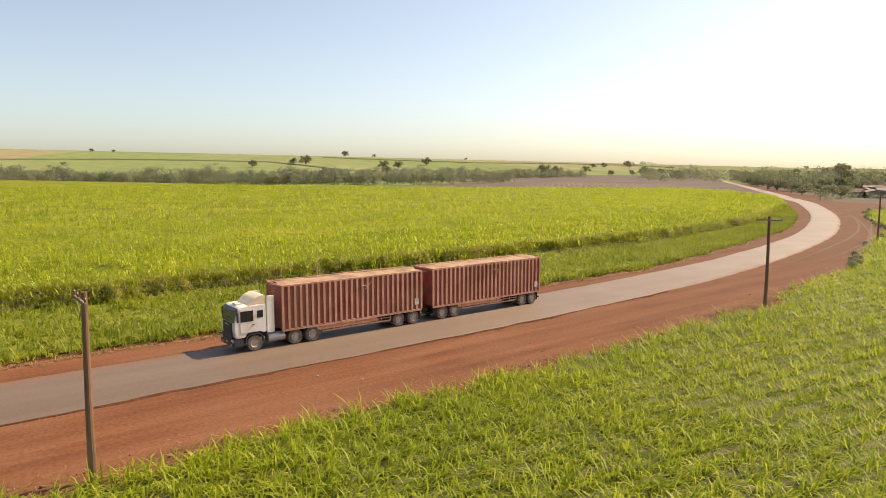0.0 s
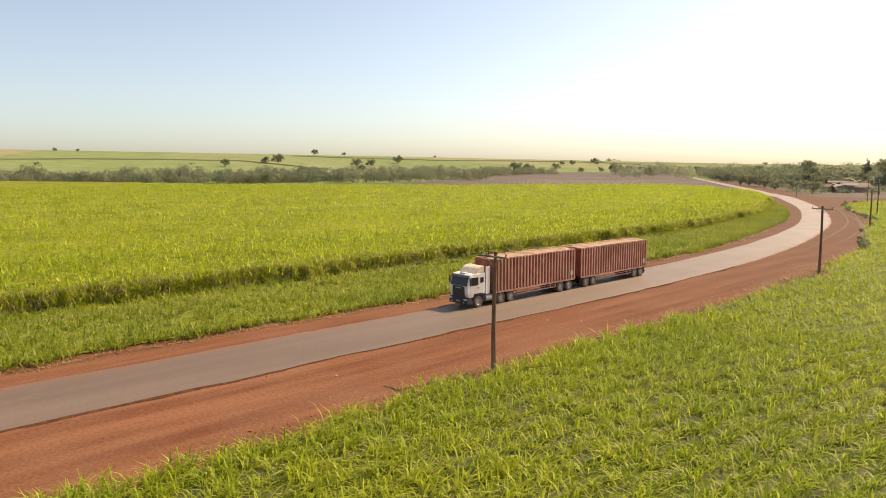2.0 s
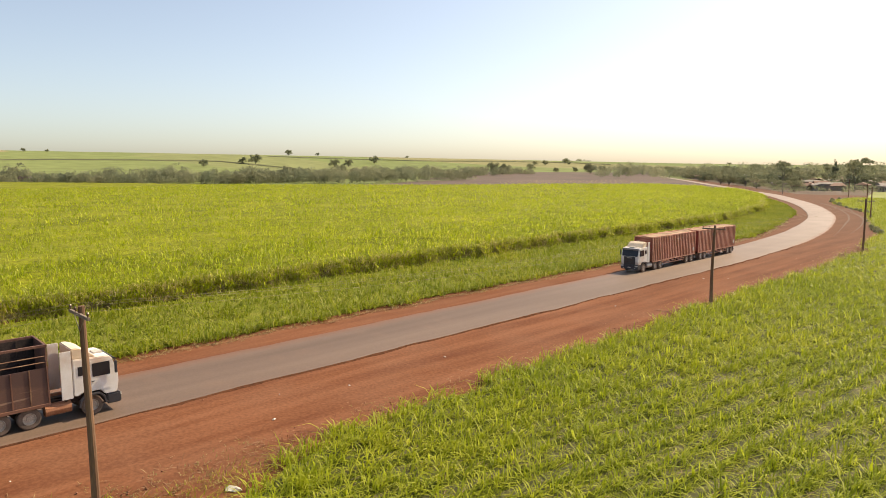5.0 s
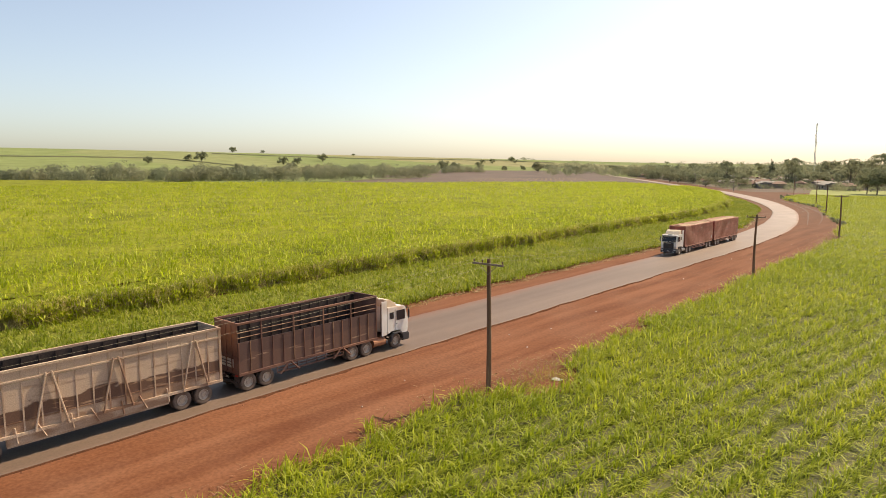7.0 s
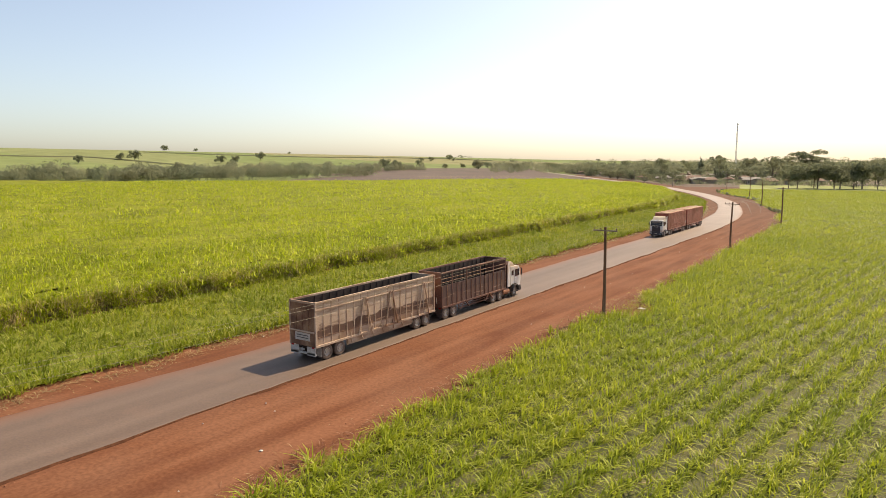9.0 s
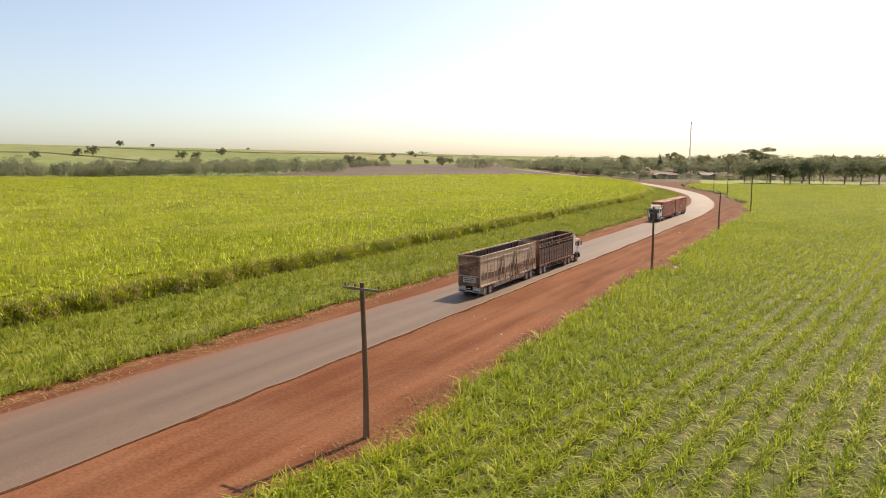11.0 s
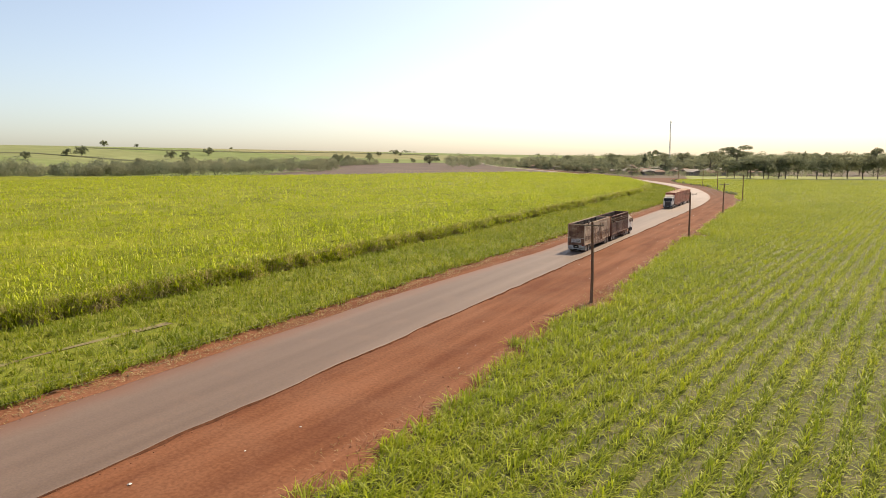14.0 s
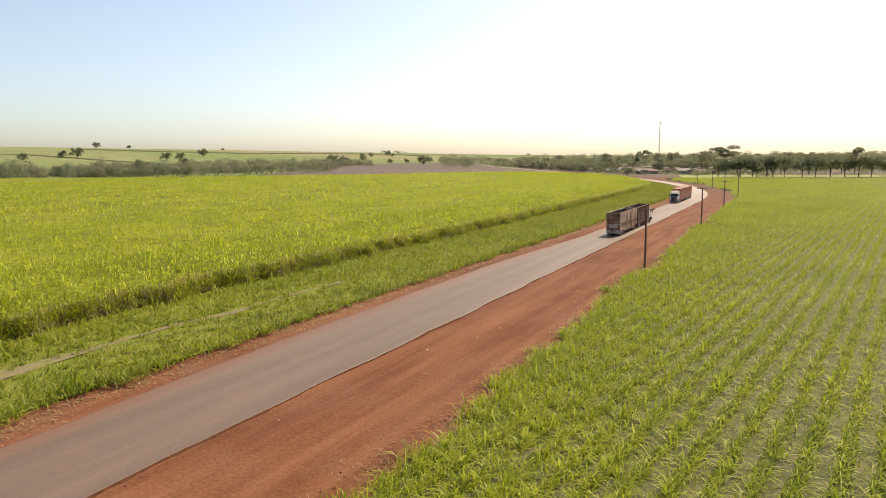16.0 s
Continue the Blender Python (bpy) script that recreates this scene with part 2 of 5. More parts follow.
M_WHITE = rough("white_cab_paint", [(0.70, 0.67, 0.62), (0.80, 0.78, 0.75)], 1.2, 25, 0.35, 0.05, 0, 0.002, spread=0.08, dirt=(0.58, 0.44, 0.35))
M_CREAM = rough("yellowed_cream_paint", [(0.66, 0.53, 0.38), (0.78, 0.66, 0.50)], 1.2, 20, 0.45, 0.05, 0, 0.002, spread=0.1, dirt=(0.55, 0.40, 0.28))
M_DARK_PANEL = plain("dark_grille_plastic", (0.045, 0.045, 0.052), 0.5)
M_GLASS = plain("tinted_glass", (0.025, 0.028, 0.033), 0.06)
M_TYRE = rough("dusty_tyre", [(0.10, 0.075, 0.06), (0.19, 0.135, 0.105)], 3, 30, 0.9, 0.4)
M_RIM = rough("dusty_steel_rim", [(0.38, 0.32, 0.27), (0.52, 0.45, 0.38)], 4, 30, 0.5, 0.1, 0.2)
M_CHASSIS = rough("dirty_chassis", [(0.045, 0.035, 0.03), (0.09, 0.055, 0.042)], 2, 20, 0.8, 0.2)
M_LAMP_GLASS = plain("headlamp_lens", (0.62, 0.62, 0.60), 0.1)
M_RED_LENS = plain("red_lens", (0.38, 0.025, 0.02), 0.2)
M_TANK = rough("rusty_fuel_tank", [(0.30, 0.12, 0.06), (0.42, 0.20, 0.11)], 3, 20, 0.55, 0.2, 0.2)
M_ALU = rough("dull_aluminium", [(0.38, 0.35, 0.32), (0.5, 0.47, 0.44)], 3, 20, 0.4, 0.1, 0.6)
M_RED = rough("faded_red_paint", [(0.19, 0.042, 0.032), (0.26, 0.068, 0.05), (0.33, 0.11, 0.08)], 0.8, 14, 0.6, 0.2, 0, 0.006, spread=0.3, dirt=(0.25, 0.11, 0.07))
M_RED_RIB = rough("sun_bleached_red_rib", [(0.48, 0.22, 0.155), (0.60, 0.32, 0.235)], 1.0, 16, 0.65, 0.2, 0, 0.006, dirt=(0.38, 0.18, 0.115))
M_LOAD = rough("straw_coloured_netting", [(0.24, 0.15, 0.095), (0.32, 0.21, 0.135), (0.38, 0.26, 0.17)], 1.0, 24, 0.9, 0.5, 0, 0.02)
M_BROWN = rough("oxblood_worn_steel", [(0.095, 0.046, 0.036), (0.15, 0.07, 0.052), (0.21, 0.105, 0.075)], 0.6, 12, 0.65, 0.2, 0, 0.006, spread=0.35, dirt=(0.21, 0.10, 0.062))
M_BROWN_IN = rough("dark_inner_steel", [(0.03, 0.022, 0.02), (0.06, 0.04, 0.035)], 0.8, 12, 0.95, 0.2, 0, 0.006, spread=0.35)
M_BEIGE = rough("weathered_beige_steel", [(0.44, 0.31, 0.215), (0.53, 0.39, 0.285), (0.58, 0.45, 0.34)], 0.7, 16, 0.8, 0.2, 0, 0.006, spread=0.3, dirt=(0.24, 0.135, 0.085))
M_RUST = rough("rust_scraped_steel", [(0.13, 0.065, 0.04), (0.22, 0.115, 0.068), (0.34, 0.21, 0.125)], 1.4, 14, 0.75, 0.2, 0, 0.006, spread=0.35)


def scraped_material(name, clean, worn, bare, level, soft, under, patchy):
    """Painted steel side worn through in a band along its middle, with ragged horizontal scrapes; paint again under it."""
    m, n, l, b = nodes_of(name)
    co = n.new("ShaderNodeTexCoord").outputs["Object"]
    sp = n.new("ShaderNodeSeparateXYZ")
    l.new(co, sp.inputs[0])
    rag, streak, fine = noise_node(n, l, 1.0, 10, co, (1, 0.55, 1.5)), noise_node(n, l, 1.0, 9, co, (1, 0.5, 5)), noise_node(n, l, 18, 3, co)
    up = n.new("ShaderNodeMapRange")
    up.inputs[1].default_value, up.inputs[2].default_value = level - 1.2, level + 1.2
    l.new(sp.outputs[2], up.inputs[0])
    add = n.new("ShaderNodeMath")
    add.operation = "ADD"
    l.new(up.outputs[0], add.inputs[0])
    sub = n.new("ShaderNodeMath")
    sub.operation = "MULTIPLY_ADD"
    l.new(rag.outputs[0], sub.inputs[0])
    sub.inputs[1].default_value, sub.inputs[2].default_value = 0.6, -0.3
    l.new(sub.outputs[0], add.inputs[1])
    f = ramp(n, l, add.outputs[0], [(0.5 - soft, (0, 0, 0)), (0.5 + soft, (1, 1, 1))]).outputs[0]
    low = mix(n, l, ramp(n, l, streak.outputs[0], [(patchy, (0, 0, 0)), (patchy + 0.05, (1, 1, 1))]).outputs[0], worn, bare)
    high = mix(n, l, ramp(n, l, streak.outputs[0], [(0.56, (0, 0, 0)), (0.68, (0.45, 0.45, 0.45))]).outputs[0], clean, worn)
    col = mix(n, l, f, low, high)
    foot = n.new("ShaderNodeMath")
    foot.operation = "MULTIPLY_ADD"
    l.new(streak.outputs[0], foot.inputs[0])
    foot.inputs[1].default_value = 0.7
    l.new(sp.outputs[2], foot.inputs[2])
    sole = n.new("ShaderNodeMapRange")
    sole.inputs[1].default_value, sole.inputs[2].default_value, sole.inputs[4].default_value = under + 0.35, under + 0.22, 0.85
    l.new(foot.outputs[0], sole.inputs[0])
    mottled = mix(n, l, ramp(n, l, rag.outputs[0], [(0.44, (0, 0, 0)), (0.56, (1, 1, 1))]).outputs[0], bare, clean)
    col = mix(n, l, sole.outputs[0], col, mottled)
    col = mix(n, l, 1.0, col, ramp(n, l, fine.outputs[0], [(0.3, (0.75, 0.75, 0.75)), (0.7, (1.08, 1.08, 1.08))]).outputs[0], "MULTIPLY")
    l.new(col, b.inputs["Base Color"])
    b.inputs["Roughness"].default_value = 0.65
    return m


M_BEIGE_SIDE = scraped_material("beige_side_worn_to_rust", (0.52, 0.385, 0.28), (0.13, 0.068, 0.044), (0.36, 0.225, 0.14), 2.42, 0.02, 1.8, 0.6)
M_BROWN_SIDE = scraped_material("oxblood_side_scraped", (0.095, 0.05, 0.042), (0.13, 0.068, 0.05), (0.30, 0.19, 0.13), 2.2, 0.03, 0.4, 0.62)
M_FLAP = rough("dirty_white_flap", [(0.42, 0.38, 0.34), (0.58, 0.54, 0.50)], 2, 20, 0.6, 0.1)
M_EDGE_DARK = rough("dark_crumbled_edge", [(0.065, 0.030, 0.019), (0.12, 0.052, 0.03)], 2, 14, 1.0, 0, specular=0.0)
M_BAR = plain("faint_print", (0.10, 0.09, 0.09), 0.6)

M_PLASTER = rough("town_plaster", [(0.26, 0.20, 0.16), (0.34, 0.28, 0.23), (0.44, 0.38, 0.32)], 0.1, 2, 0.85, 0.1)
M_ROOF = rough("terracotta_roof", [(0.15, 0.085, 0.062), (0.21, 0.125, 0.092), (0.27, 0.18, 0.14)], 0.12, 2.5, 0.85, 0.4, 0, 0.05)
M_ZINC = rough("weathered_sheet_roof", [(0.17, 0.15, 0.135), (0.25, 0.225, 0.205)], 0.3, 3, 0.8, 0.2, 0.0)
M_DOOR = plain("dark_timber", (0.10, 0.07, 0.05), 0.6)
M_PANE = plain("window_pane", (0.05, 0.06, 0.07), 0.08)
# galvanised grey, paled in the colour for the haze in front of it
M_MAST = plain("hazy_galvanised_mast", (0.72, 0.70, 0.68), 0.6, 0.0)


# ---- helpers for meshes ----
def part(name, bm, material, parent=None, label=""):
    """Links a bmesh as one mesh object, under a thing or a part."""
    me = bpy.data.meshes.new(name)
    bm.to_mesh(me)
    bm.free()
    me.materials.append(material)
    ob = new(name, me)
    ob.parent = parent
    return tagged(ob, label)


def shared(name, me, parent, m):
    ob = new(name, me)
    ob.parent = parent
    ob.matrix_basis = m
    return ob


def block(bm, x0, x1, y0, y1, z0, z1, bevel=0.0):
    vs = [bm.verts.new((x, y, z)) for z in (z0, z1) for y in (y0, y1) for x in (x0, x1)]
    fs = [bm.faces.new([vs[i] for i in f]) for f in ((0, 2, 3, 1), (4, 5, 7, 6), (0, 1, 5, 4), (2, 6, 7, 3), (0, 4, 6, 2), (1, 3, 7, 5))]
    if bevel:
        bmesh.ops.bevel(bm, geom=list({e for f in fs for e in f.edges}), offset=bevel, segments=2, affect="EDGES")
    return bm


def boxed(*a):
    return block(bmesh.new(), *a)


def tube(bm, points, radii, seg=8, cap=True):
    """A round bar through points with its radius at each."""
    rings = []
    points = [Vector(p) for p in points]
    for i, p in enumerate(points):
        d = (points[min(i + 1, len(points) - 1)] - points[max(i - 1, 0)]).normalized()
        u = d.cross(Vector((0, 0, 1)) if abs(d.z) < 0.9 else Vector((1, 0, 0))).normalized()
        w = d.cross(u)
        rings.append([bm.verts.new(p + (u * math.cos(a) + w * math.sin(a)) * radii[i]) for a in (2 * math.pi * k / seg for k in range(seg))])
    for a, b in zip(rings, rings[1:]):
        for k in range(seg):
            bm.faces.new((a[k], a[(k + 1) % seg], b[(k + 1) % seg], b[k]))
    if cap:
        bm.faces.new(rings[0][::-1])
        bm.faces.new(rings[-1])
    return bm


def bar(p, q, r, seg=6):
    return tube(bmesh.new(), (p, q), (r, r), seg)


def profile(points, x0, x1, bevel=0.0):
    """A solid from an outline in y and z, drawn out from x0 to x1."""
    bm = bmesh.new()
    a = [bm.verts.new((x0, y, z)) for y, z in points]
    b = [bm.verts.new((x1, y, z)) for y, z in points]
    n = len(points)
    bm.faces.new(a)
    bm.faces.new(b[::-1])
    for i in range(n):
        bm.faces.new((a[i], b[i], b[(i + 1) % n], a[(i + 1) % n]))
    bmesh.ops.recalc_face_normals(bm, faces=bm.faces)
    if bevel:
        bmesh.ops.bevel(bm, geom=list(bm.edges), offset=bevel, segments=2, affect="EDGES")
    return bm


def sheet(name, verts, tris, materials, smooth=False):
    """A mesh object from arrays of corners and triangles (or quads)."""
    verts, tris = np.asarray(verts, np.float32), np.asarray(tris, np.int32)
    if tris.shape[1] == 4:  # faces of laid surfaces look up
        a, b, c = (verts[tris[:, i]] for i in (0, 1, 3))
        if np.cross(b - a, c - a)[:, 2].mean() < 0:
            tris = np.ascontiguousarray(tris[:, ::-1])
    me = bpy.data.meshes.new(name)
    me.vertices.add(len(verts))
    me.vertices.foreach_set("co", verts.ravel())
    k = tris.shape[1]
    me.loops.add(tris.size)
    me.loops.foreach_set("vertex_index", tris.ravel())
    me.polygons.add(len(tris))
    me.polygons.foreach_set("loop_start", np.arange(0, tris.size, k, dtype=np.int32))
    if smooth:
        me.polygons.foreach_set("use_smooth", np.ones(len(tris), bool))
    me.update(calc_edges=True)
    for m in (materials if isinstance(materials, list) else [materials]):
        me.materials.append(m)
    return new(name, me)


def grid_faces(nu, nv):
    i = np.arange((nu - 1) * (nv - 1))
    a = (i // (nv - 1)) * nv + i % (nv - 1)
    return np.stack([a, a + nv, a + nv + 1, a + 1], 1)


def smooth_step(v, a, b):
    s = np.clip((v - a) / (b - a), 0, 1)
    return s * s * (3 - 2 * s)


def wave(x, y, size, seed=0):
    """Cheap smooth unevenness, about -1 to 1."""
    r = np.random.default_rng(seed)
    out = 0
    for k in range(5):
        a, f, p = r.uniform(0, 6.28), (1.0 + 0.55 * k) / size, r.uniform(0, 6.28)
        out = out + np.sin((np.cos(a) * x + np.sin(a) * y) * 6.28 * f + p) / (1 + 0.4 * k)
    return out / 2.2


# ---- plan ----
def terrain(x, y):
    """Height of the land: level round the road, a shallow valley and long low hills far off."""
    dx, dy = x - 35, y + 100
    r, az = np.hypot(dx, dy), np.degrees(np.arctan2(-dx, dy))
    top = np.interp(az, [-90, 0, 10, 18, 25, 34, 42, 49, 60, 70, 90, 140], [15, 15, 17, 20, 26, 36, 44, 51, 59, 65, 74, 74])
    s = np.clip((r - 900) / 1300, 0, 1)
    rise = (s * s * (3 - 2 * s)) ** np.interp(az, [10, 30, 46, 60], [1.0, 1.5, 1.6, 1.0])
    dip = np.interp(az, [38, 52], [0, 1]) * 7 * np.exp(-((r - 900) / 190) ** 2)
    return top * rise - dip


ROAD_X = [(-420, -1.5), (-150, -1.5), (30, -1.6), (50, -2.0), (70, -3.4), (90, -5.8), (110, -9.7), (134, -15.2), (152, -20.7), (175, -29.2), (197, -38), (221, -49), (240, -58.5), (257, -67), (277, -77), (294, -87), (332, -111.5), (353, -123), (510, -220), (900, -462), (1328, -725), (1800, -1020)]
GRASS_X = [(-420, -9.5), (-120, -9.7), (-55, -9.1), (0, -9.6), (46, -9.4), (75, -9.8), (89, -12.4), (110, -17), (144, -25), (160, -30.4), (203, -48.3), (265, -81), (301, -98), (450, -190)]
CANE_X = [(-420, -28.5), (-137, -29.3), (-60, -27.9), (4, -28.4), (50, -29.4), (82, -29.6), (107, -30), (125, -33), (158, -38.5), (203, -55), (243, -70), (292, -96), (338, -126)]
FIELD_X = [(-420, 13.3), (-150, 13.0), (-100, 12.7), (-50, 12.2), (0, 12.0), (45, 11.3), (72, 9.6), (95, 6.2), (105, 3.8), (120, -1.2), (139, -5.4), (168, -13.4), (180, -19), (203, -29.5), (228, -39), (240, -42), (276, -42)]
CANE_FAR_Y = [(-960, 60), (-890, 76), (-600, 172), (-450, 206), (-385, 248), (-310, 292), (-262, 360), (-205, 398), (-182, 384), (-150, 358), (-128, 322)]


def along(table, v):
    return np.interp(v, [a for a, _ in table], [b for _, b in table])


def field_edge(y):
    edge = along(FIELD_X, y) + 0.8 * wave(y, y * 0, 13, 21) + 0.75 * wave(y, y * 0, 4.5, 22)
    for py, hole in ((7.9, 1.2), (63.4, 1.8), (-46.5, 4.2), (-108.6, 2.0)):
        edge = edge + hole * np.exp(-((y - py - 1.5) / 3.2) ** 2)
    return edge


def ground_sheet():
    xs = np.unique(np.concatenate([np.arange(-14, 16, 0.8), np.arange(-60, 80, 4), np.arange(-460, 500, 20), np.arange(-4600, 4601, 100)]))
    ys = np.unique(np.concatenate([np.arange(-210, 130, 4.0), np.arange(-440, 700, 20), np.arange(-4600, 4601, 100)]))
    X, Y = np.meshgrid(xs, ys, indexing="ij")
    Z = terrain(X, Y)
    close = (np.abs(X) < 80) & (Y > -230) & (Y < 270)
    Z = Z + np.where(close, 0.03 * wave(X, Y, 7, 3) + 0.012 * wave(X, Y, 1.9, 4) - 0.03, -0.03)
    ob = sheet("ground", np.stack([X, Y, Z], -1).reshape(-1, 3), grid_faces(len(xs), len(ys)), M_GROUND, True)
    return tagged(ob, "bare red earth with wheel tracks, green fields far off", "ground", kind="structure")


def road_sheet():
    ys = np.concatenate([np.arange(-400, 320, 0.8), np.arange(320, 1160, 12)])
    c = along(ROAD_X, ys)
    k = np.exp(-np.linspace(-2, 2, 41) ** 2)
    fine = ys < 320
    step = np.interp(np.arange(ys[0], 320, 0.8), ys, c)
    soft = np.convolve(np.pad(step, 20, mode="edge"), k / k.sum(), "valid")
    c = np.where(fine, np.interp(ys, np.arange(ys[0], 320, 0.8), soft), c)
    d = np.gradient(c, ys)
    nx, ny = 1 / np.hypot(1, d), -d / np.hypot(1, d)
    rng = np.random.default_rng(5)
    half = 3.85 - 0.55 * smooth_step(ys, 50, 130)
    near = half + 0.10 * wave(ys, ys * 0, 9, 7) + np.convolve(rng.normal(0, 0.10, len(ys)), [0.1, 0.2, 0.4, 0.2, 0.1], "same")
    broad = smooth_step(-ys, 70, 120)
    farx = -half - 2.2 * broad * smooth_step(ys, -215, -150) + 0.10 * wave(ys, ys * 0, 11, 8) + rng.normal(0, 0.03, len(ys))
    cols = []
    for f, z in ((1, -0.05), (1, 0.05), (0.97, 0.0525), (0.5, 0.075), (0, 0.085), (-0.5, 0.075), (-0.96, 0.05), (-1, 0.035), (-1, -0.05)):
        off = near * f if f >= 0 else -farx * f
        cols.append(np.stack([c + nx * off, ys + ny * off, terrain(c, ys) + z + 0 * ys], 1))
    V = np.stack(cols, 1).reshape(-1, 3)
    ob = sheet("road", V, grid_faces(len(ys), 9)[:, ::-1], [M_ASPHALT, M_EDGE_DARK], False)
    row = np.arange(len(ob.data.polygons)) // 8
    ob.data.polygons.foreach_set("material_index", ((np.arange(len(row)) % 8 < 1) & (ys[row] < 60)).astype(np.int32))
    ob.data.attributes.new("across", "FLOAT", "POINT").data.foreach_set("value", np.tile([1, 1, 0.97, 0.5, 0, -0.5, -0.96, -1, -1], len(ys)).astype(np.float32))
    # dark strip of uneven width just outside the near edge
    lip = 0.05 + 0.06 * np.abs(wave(ys, ys * 0, 6, 18)) + np.abs(rng.normal(0, 0.05, len(ys)))
    lip = lip * (0.25 + 0.75 * (wave(ys, ys * 0, 21, 19) > -0.1))
    cols = [np.stack([c + nx * (near + o), ys + ny * (near + o), terrain(c, ys) + z], 1) for o, z in ((-0.04 + 0 * lip, 0.02 + 0 * lip), (lip, 0.03 + 0.05 * lip), (lip * 1.6, -0.04 + 0 * lip))]
    edge = sheet("road_edge", np.stack(cols, 1).reshape(-1, 3)[: 3 * 580], grid_faces(580, 3)[:, ::-1], M_EDGE_DARK)
    tagged(edge, "dark strip along the crumbling asphalt edge", "road edge", kind="structure")
    return tagged(ob, "grey sun-bleached asphalt road with crumbling edges, glare painted towards the bend", "road", kind="structure")


def strip_sheet(name, table_a, table_b, y0, y1, step, z, material, label, category, cols=8, rise=0.05):
    ys = np.arange(y0, y1 + step, step)
    a, b = along(table_a, ys), along(table_b, ys)
    f = np.linspace(0, 1, cols)
    X = a[:, None] + (b - a)[:, None] * f
    Y = np.repeat(ys[:, None], cols, 1)
    Z = z + rise * wave(X, Y, 6, 9) * np.minimum(1, 4 * np.minimum(f, 1 - f))[None]
    ob = sheet(name, np.stack([X, Y, Z], -1).reshape(-1, 3), grid_faces(len(ys), cols)[:, ::-1], material, True)
    return tagged(ob, label, category, kind="structure")


ground_sheet()
road_sheet()
strip_sheet("verge", [(a, b - 1.0) for a, b in GRASS_X], CANE_X, -400, 336, 2, 0.06, M_VERGE, "thatch of old grass on the road verge", "verge")
M_TRACK = rough("pale_trodden_earth", [(0.15, 0.13, 0.045), (0.19, 0.155, 0.075), (0.16, 0.165, 0.04)], 0.6, 7, 0.95, 0.5, 0, 0.04, spread=0.35)
TRACK_X = [(-200, -19.2), (-174, -19.0), (-164, -19.5), (-158, -19.9), (-152, -19.0), (-146, -19.2), (-132, -18.6)]
strip_sheet("verge_track", [(a, b - 0.7 - 0.5 * math.sin(a)) for a, b in TRACK_X], [(a, b + 0.6 + 0.45 * math.cos(a * 1.7)) for a, b in TRACK_X], -200, -134, 1.2, 0.10, M_TRACK, "pale trodden track through the verge grass", "track", 6, 0.02)
strip_sheet("field_soil", [(y, float(field_edge(np.float64(y))) + 0.4) for y in range(-402, 276)], [(-420, 330), (280, 330)], -400, 272, 1.5, 0.05, M_LITTER_SOIL, "brown soil strewn with dry cane trash, darkened for shade", "soil", 40)


M_RUT = rough("dusty_wheel_track", [(0.112, 0.064, 0.043), (0.135, 0.081, 0.055)], 0.4, 6, 0.95, 0.5, 0, 0.03)
for off in (6.3, 8.2, 10.4, 12.0):
    ruts = [(y, float(along(ROAD_X, y)) + off * (1 + 0.12 * math.sin(y / 23 + off)) * math.hypot(1, (along(ROAD_X, y + 4) - along(ROAD_X, y - 4)) / 8)) for y in range(52, 236, 6)]
    taper = lambda y: 0.24 * min(1.0, max(0.02, (y - 66 - 3 * off) / 40), max(0.02, (230 - y) / 30))
    strip_sheet("wheel_track", [(y, x - taper(y)) for y, x in ruts], [(y, x + taper(y)) for y, x in ruts], 68 + 3 * off, 228, 2, 0.022, M_RUT, "pale wheel track worn into the dirt", "wheel track", 4, 0.01)


def ploughed_field():
    """Bare field beyond the cane, its ridges running along the far road."""
    us, vs = np.arange(-12, 900, 16.0), np.arange(-1.5, 345, 1.5)
    U, V = np.meshgrid(us, vs, indexing="ij")
    X, Y = -134 - 0.528 * U - 0.849 * V, 358 + 0.849 * U - 0.528 * V
    ridge = 0.28 * np.abs(((V + 6 * wave(U, V * 0, 300, 2)) / 5.2) % 1.0 * 2 - 1)
    Z = terrain(X, Y) + 0.05 + ridge
    ob = sheet("ploughed_field", np.stack([X, Y, Z], -1).reshape(-1, 3), grid_faces(len(us), len(vs))[:, ::-1], M_PLOUGH)
    tagged(ob, "bare ploughed field with brown ridges", "field", kind="structure")


ploughed_field()


def trash_windrows():
    """Short raked heaps of dry trash in rows on the ploughed field."""
    rng = np.random.default_rng(20)
    V, F = [], []
    ring = np.array([(1, 0, 0), (0.5, 0.8, 0), (-0.5, 0.8, 0), (-1, 0, 0), (-0.5, -0.8, 0), (0.5, -0.8, 0), (0.4, 0, 1), (-0.4, 0, 0.9)], float)
    tri = [(0, 1, 6), (1, 2, 7), (1, 7, 6), (2, 3, 7), (3, 4, 7), (4, 5, 6), (4, 6, 7), (5, 0, 6)]
    for row in range(6):
        for k in range(26):
            u, v = 170 + 26 * row + rng.normal(0, 1.2), 50 + 4.8 * k + rng.normal(0, 0.6)
            x, y = -134 - 0.528 * u - 0.849 * v, 358 + 0.849 * u - 0.528 * v
            s = rng.uniform(0.7, 1.2)
            p = ring * np.array([3.2 * s, 0.9 * s, 0.75 * s]) * rng.uniform(0.8, 1.2, (8, 1))
            F += [[len(V) + i for i in t] for t in tri]
            V += [(x - 0.528 * a - 0.849 * b, y + 0.849 * a - 0.528 * b, float(terrain(x, y)) + 0.1 + c) for a, b, c in p]
    tagged(sheet("trash_windrows", V, F, M_WINDROW), "short raked heaps of dry trash on ploughed earth", "heaps", kind="stuff")


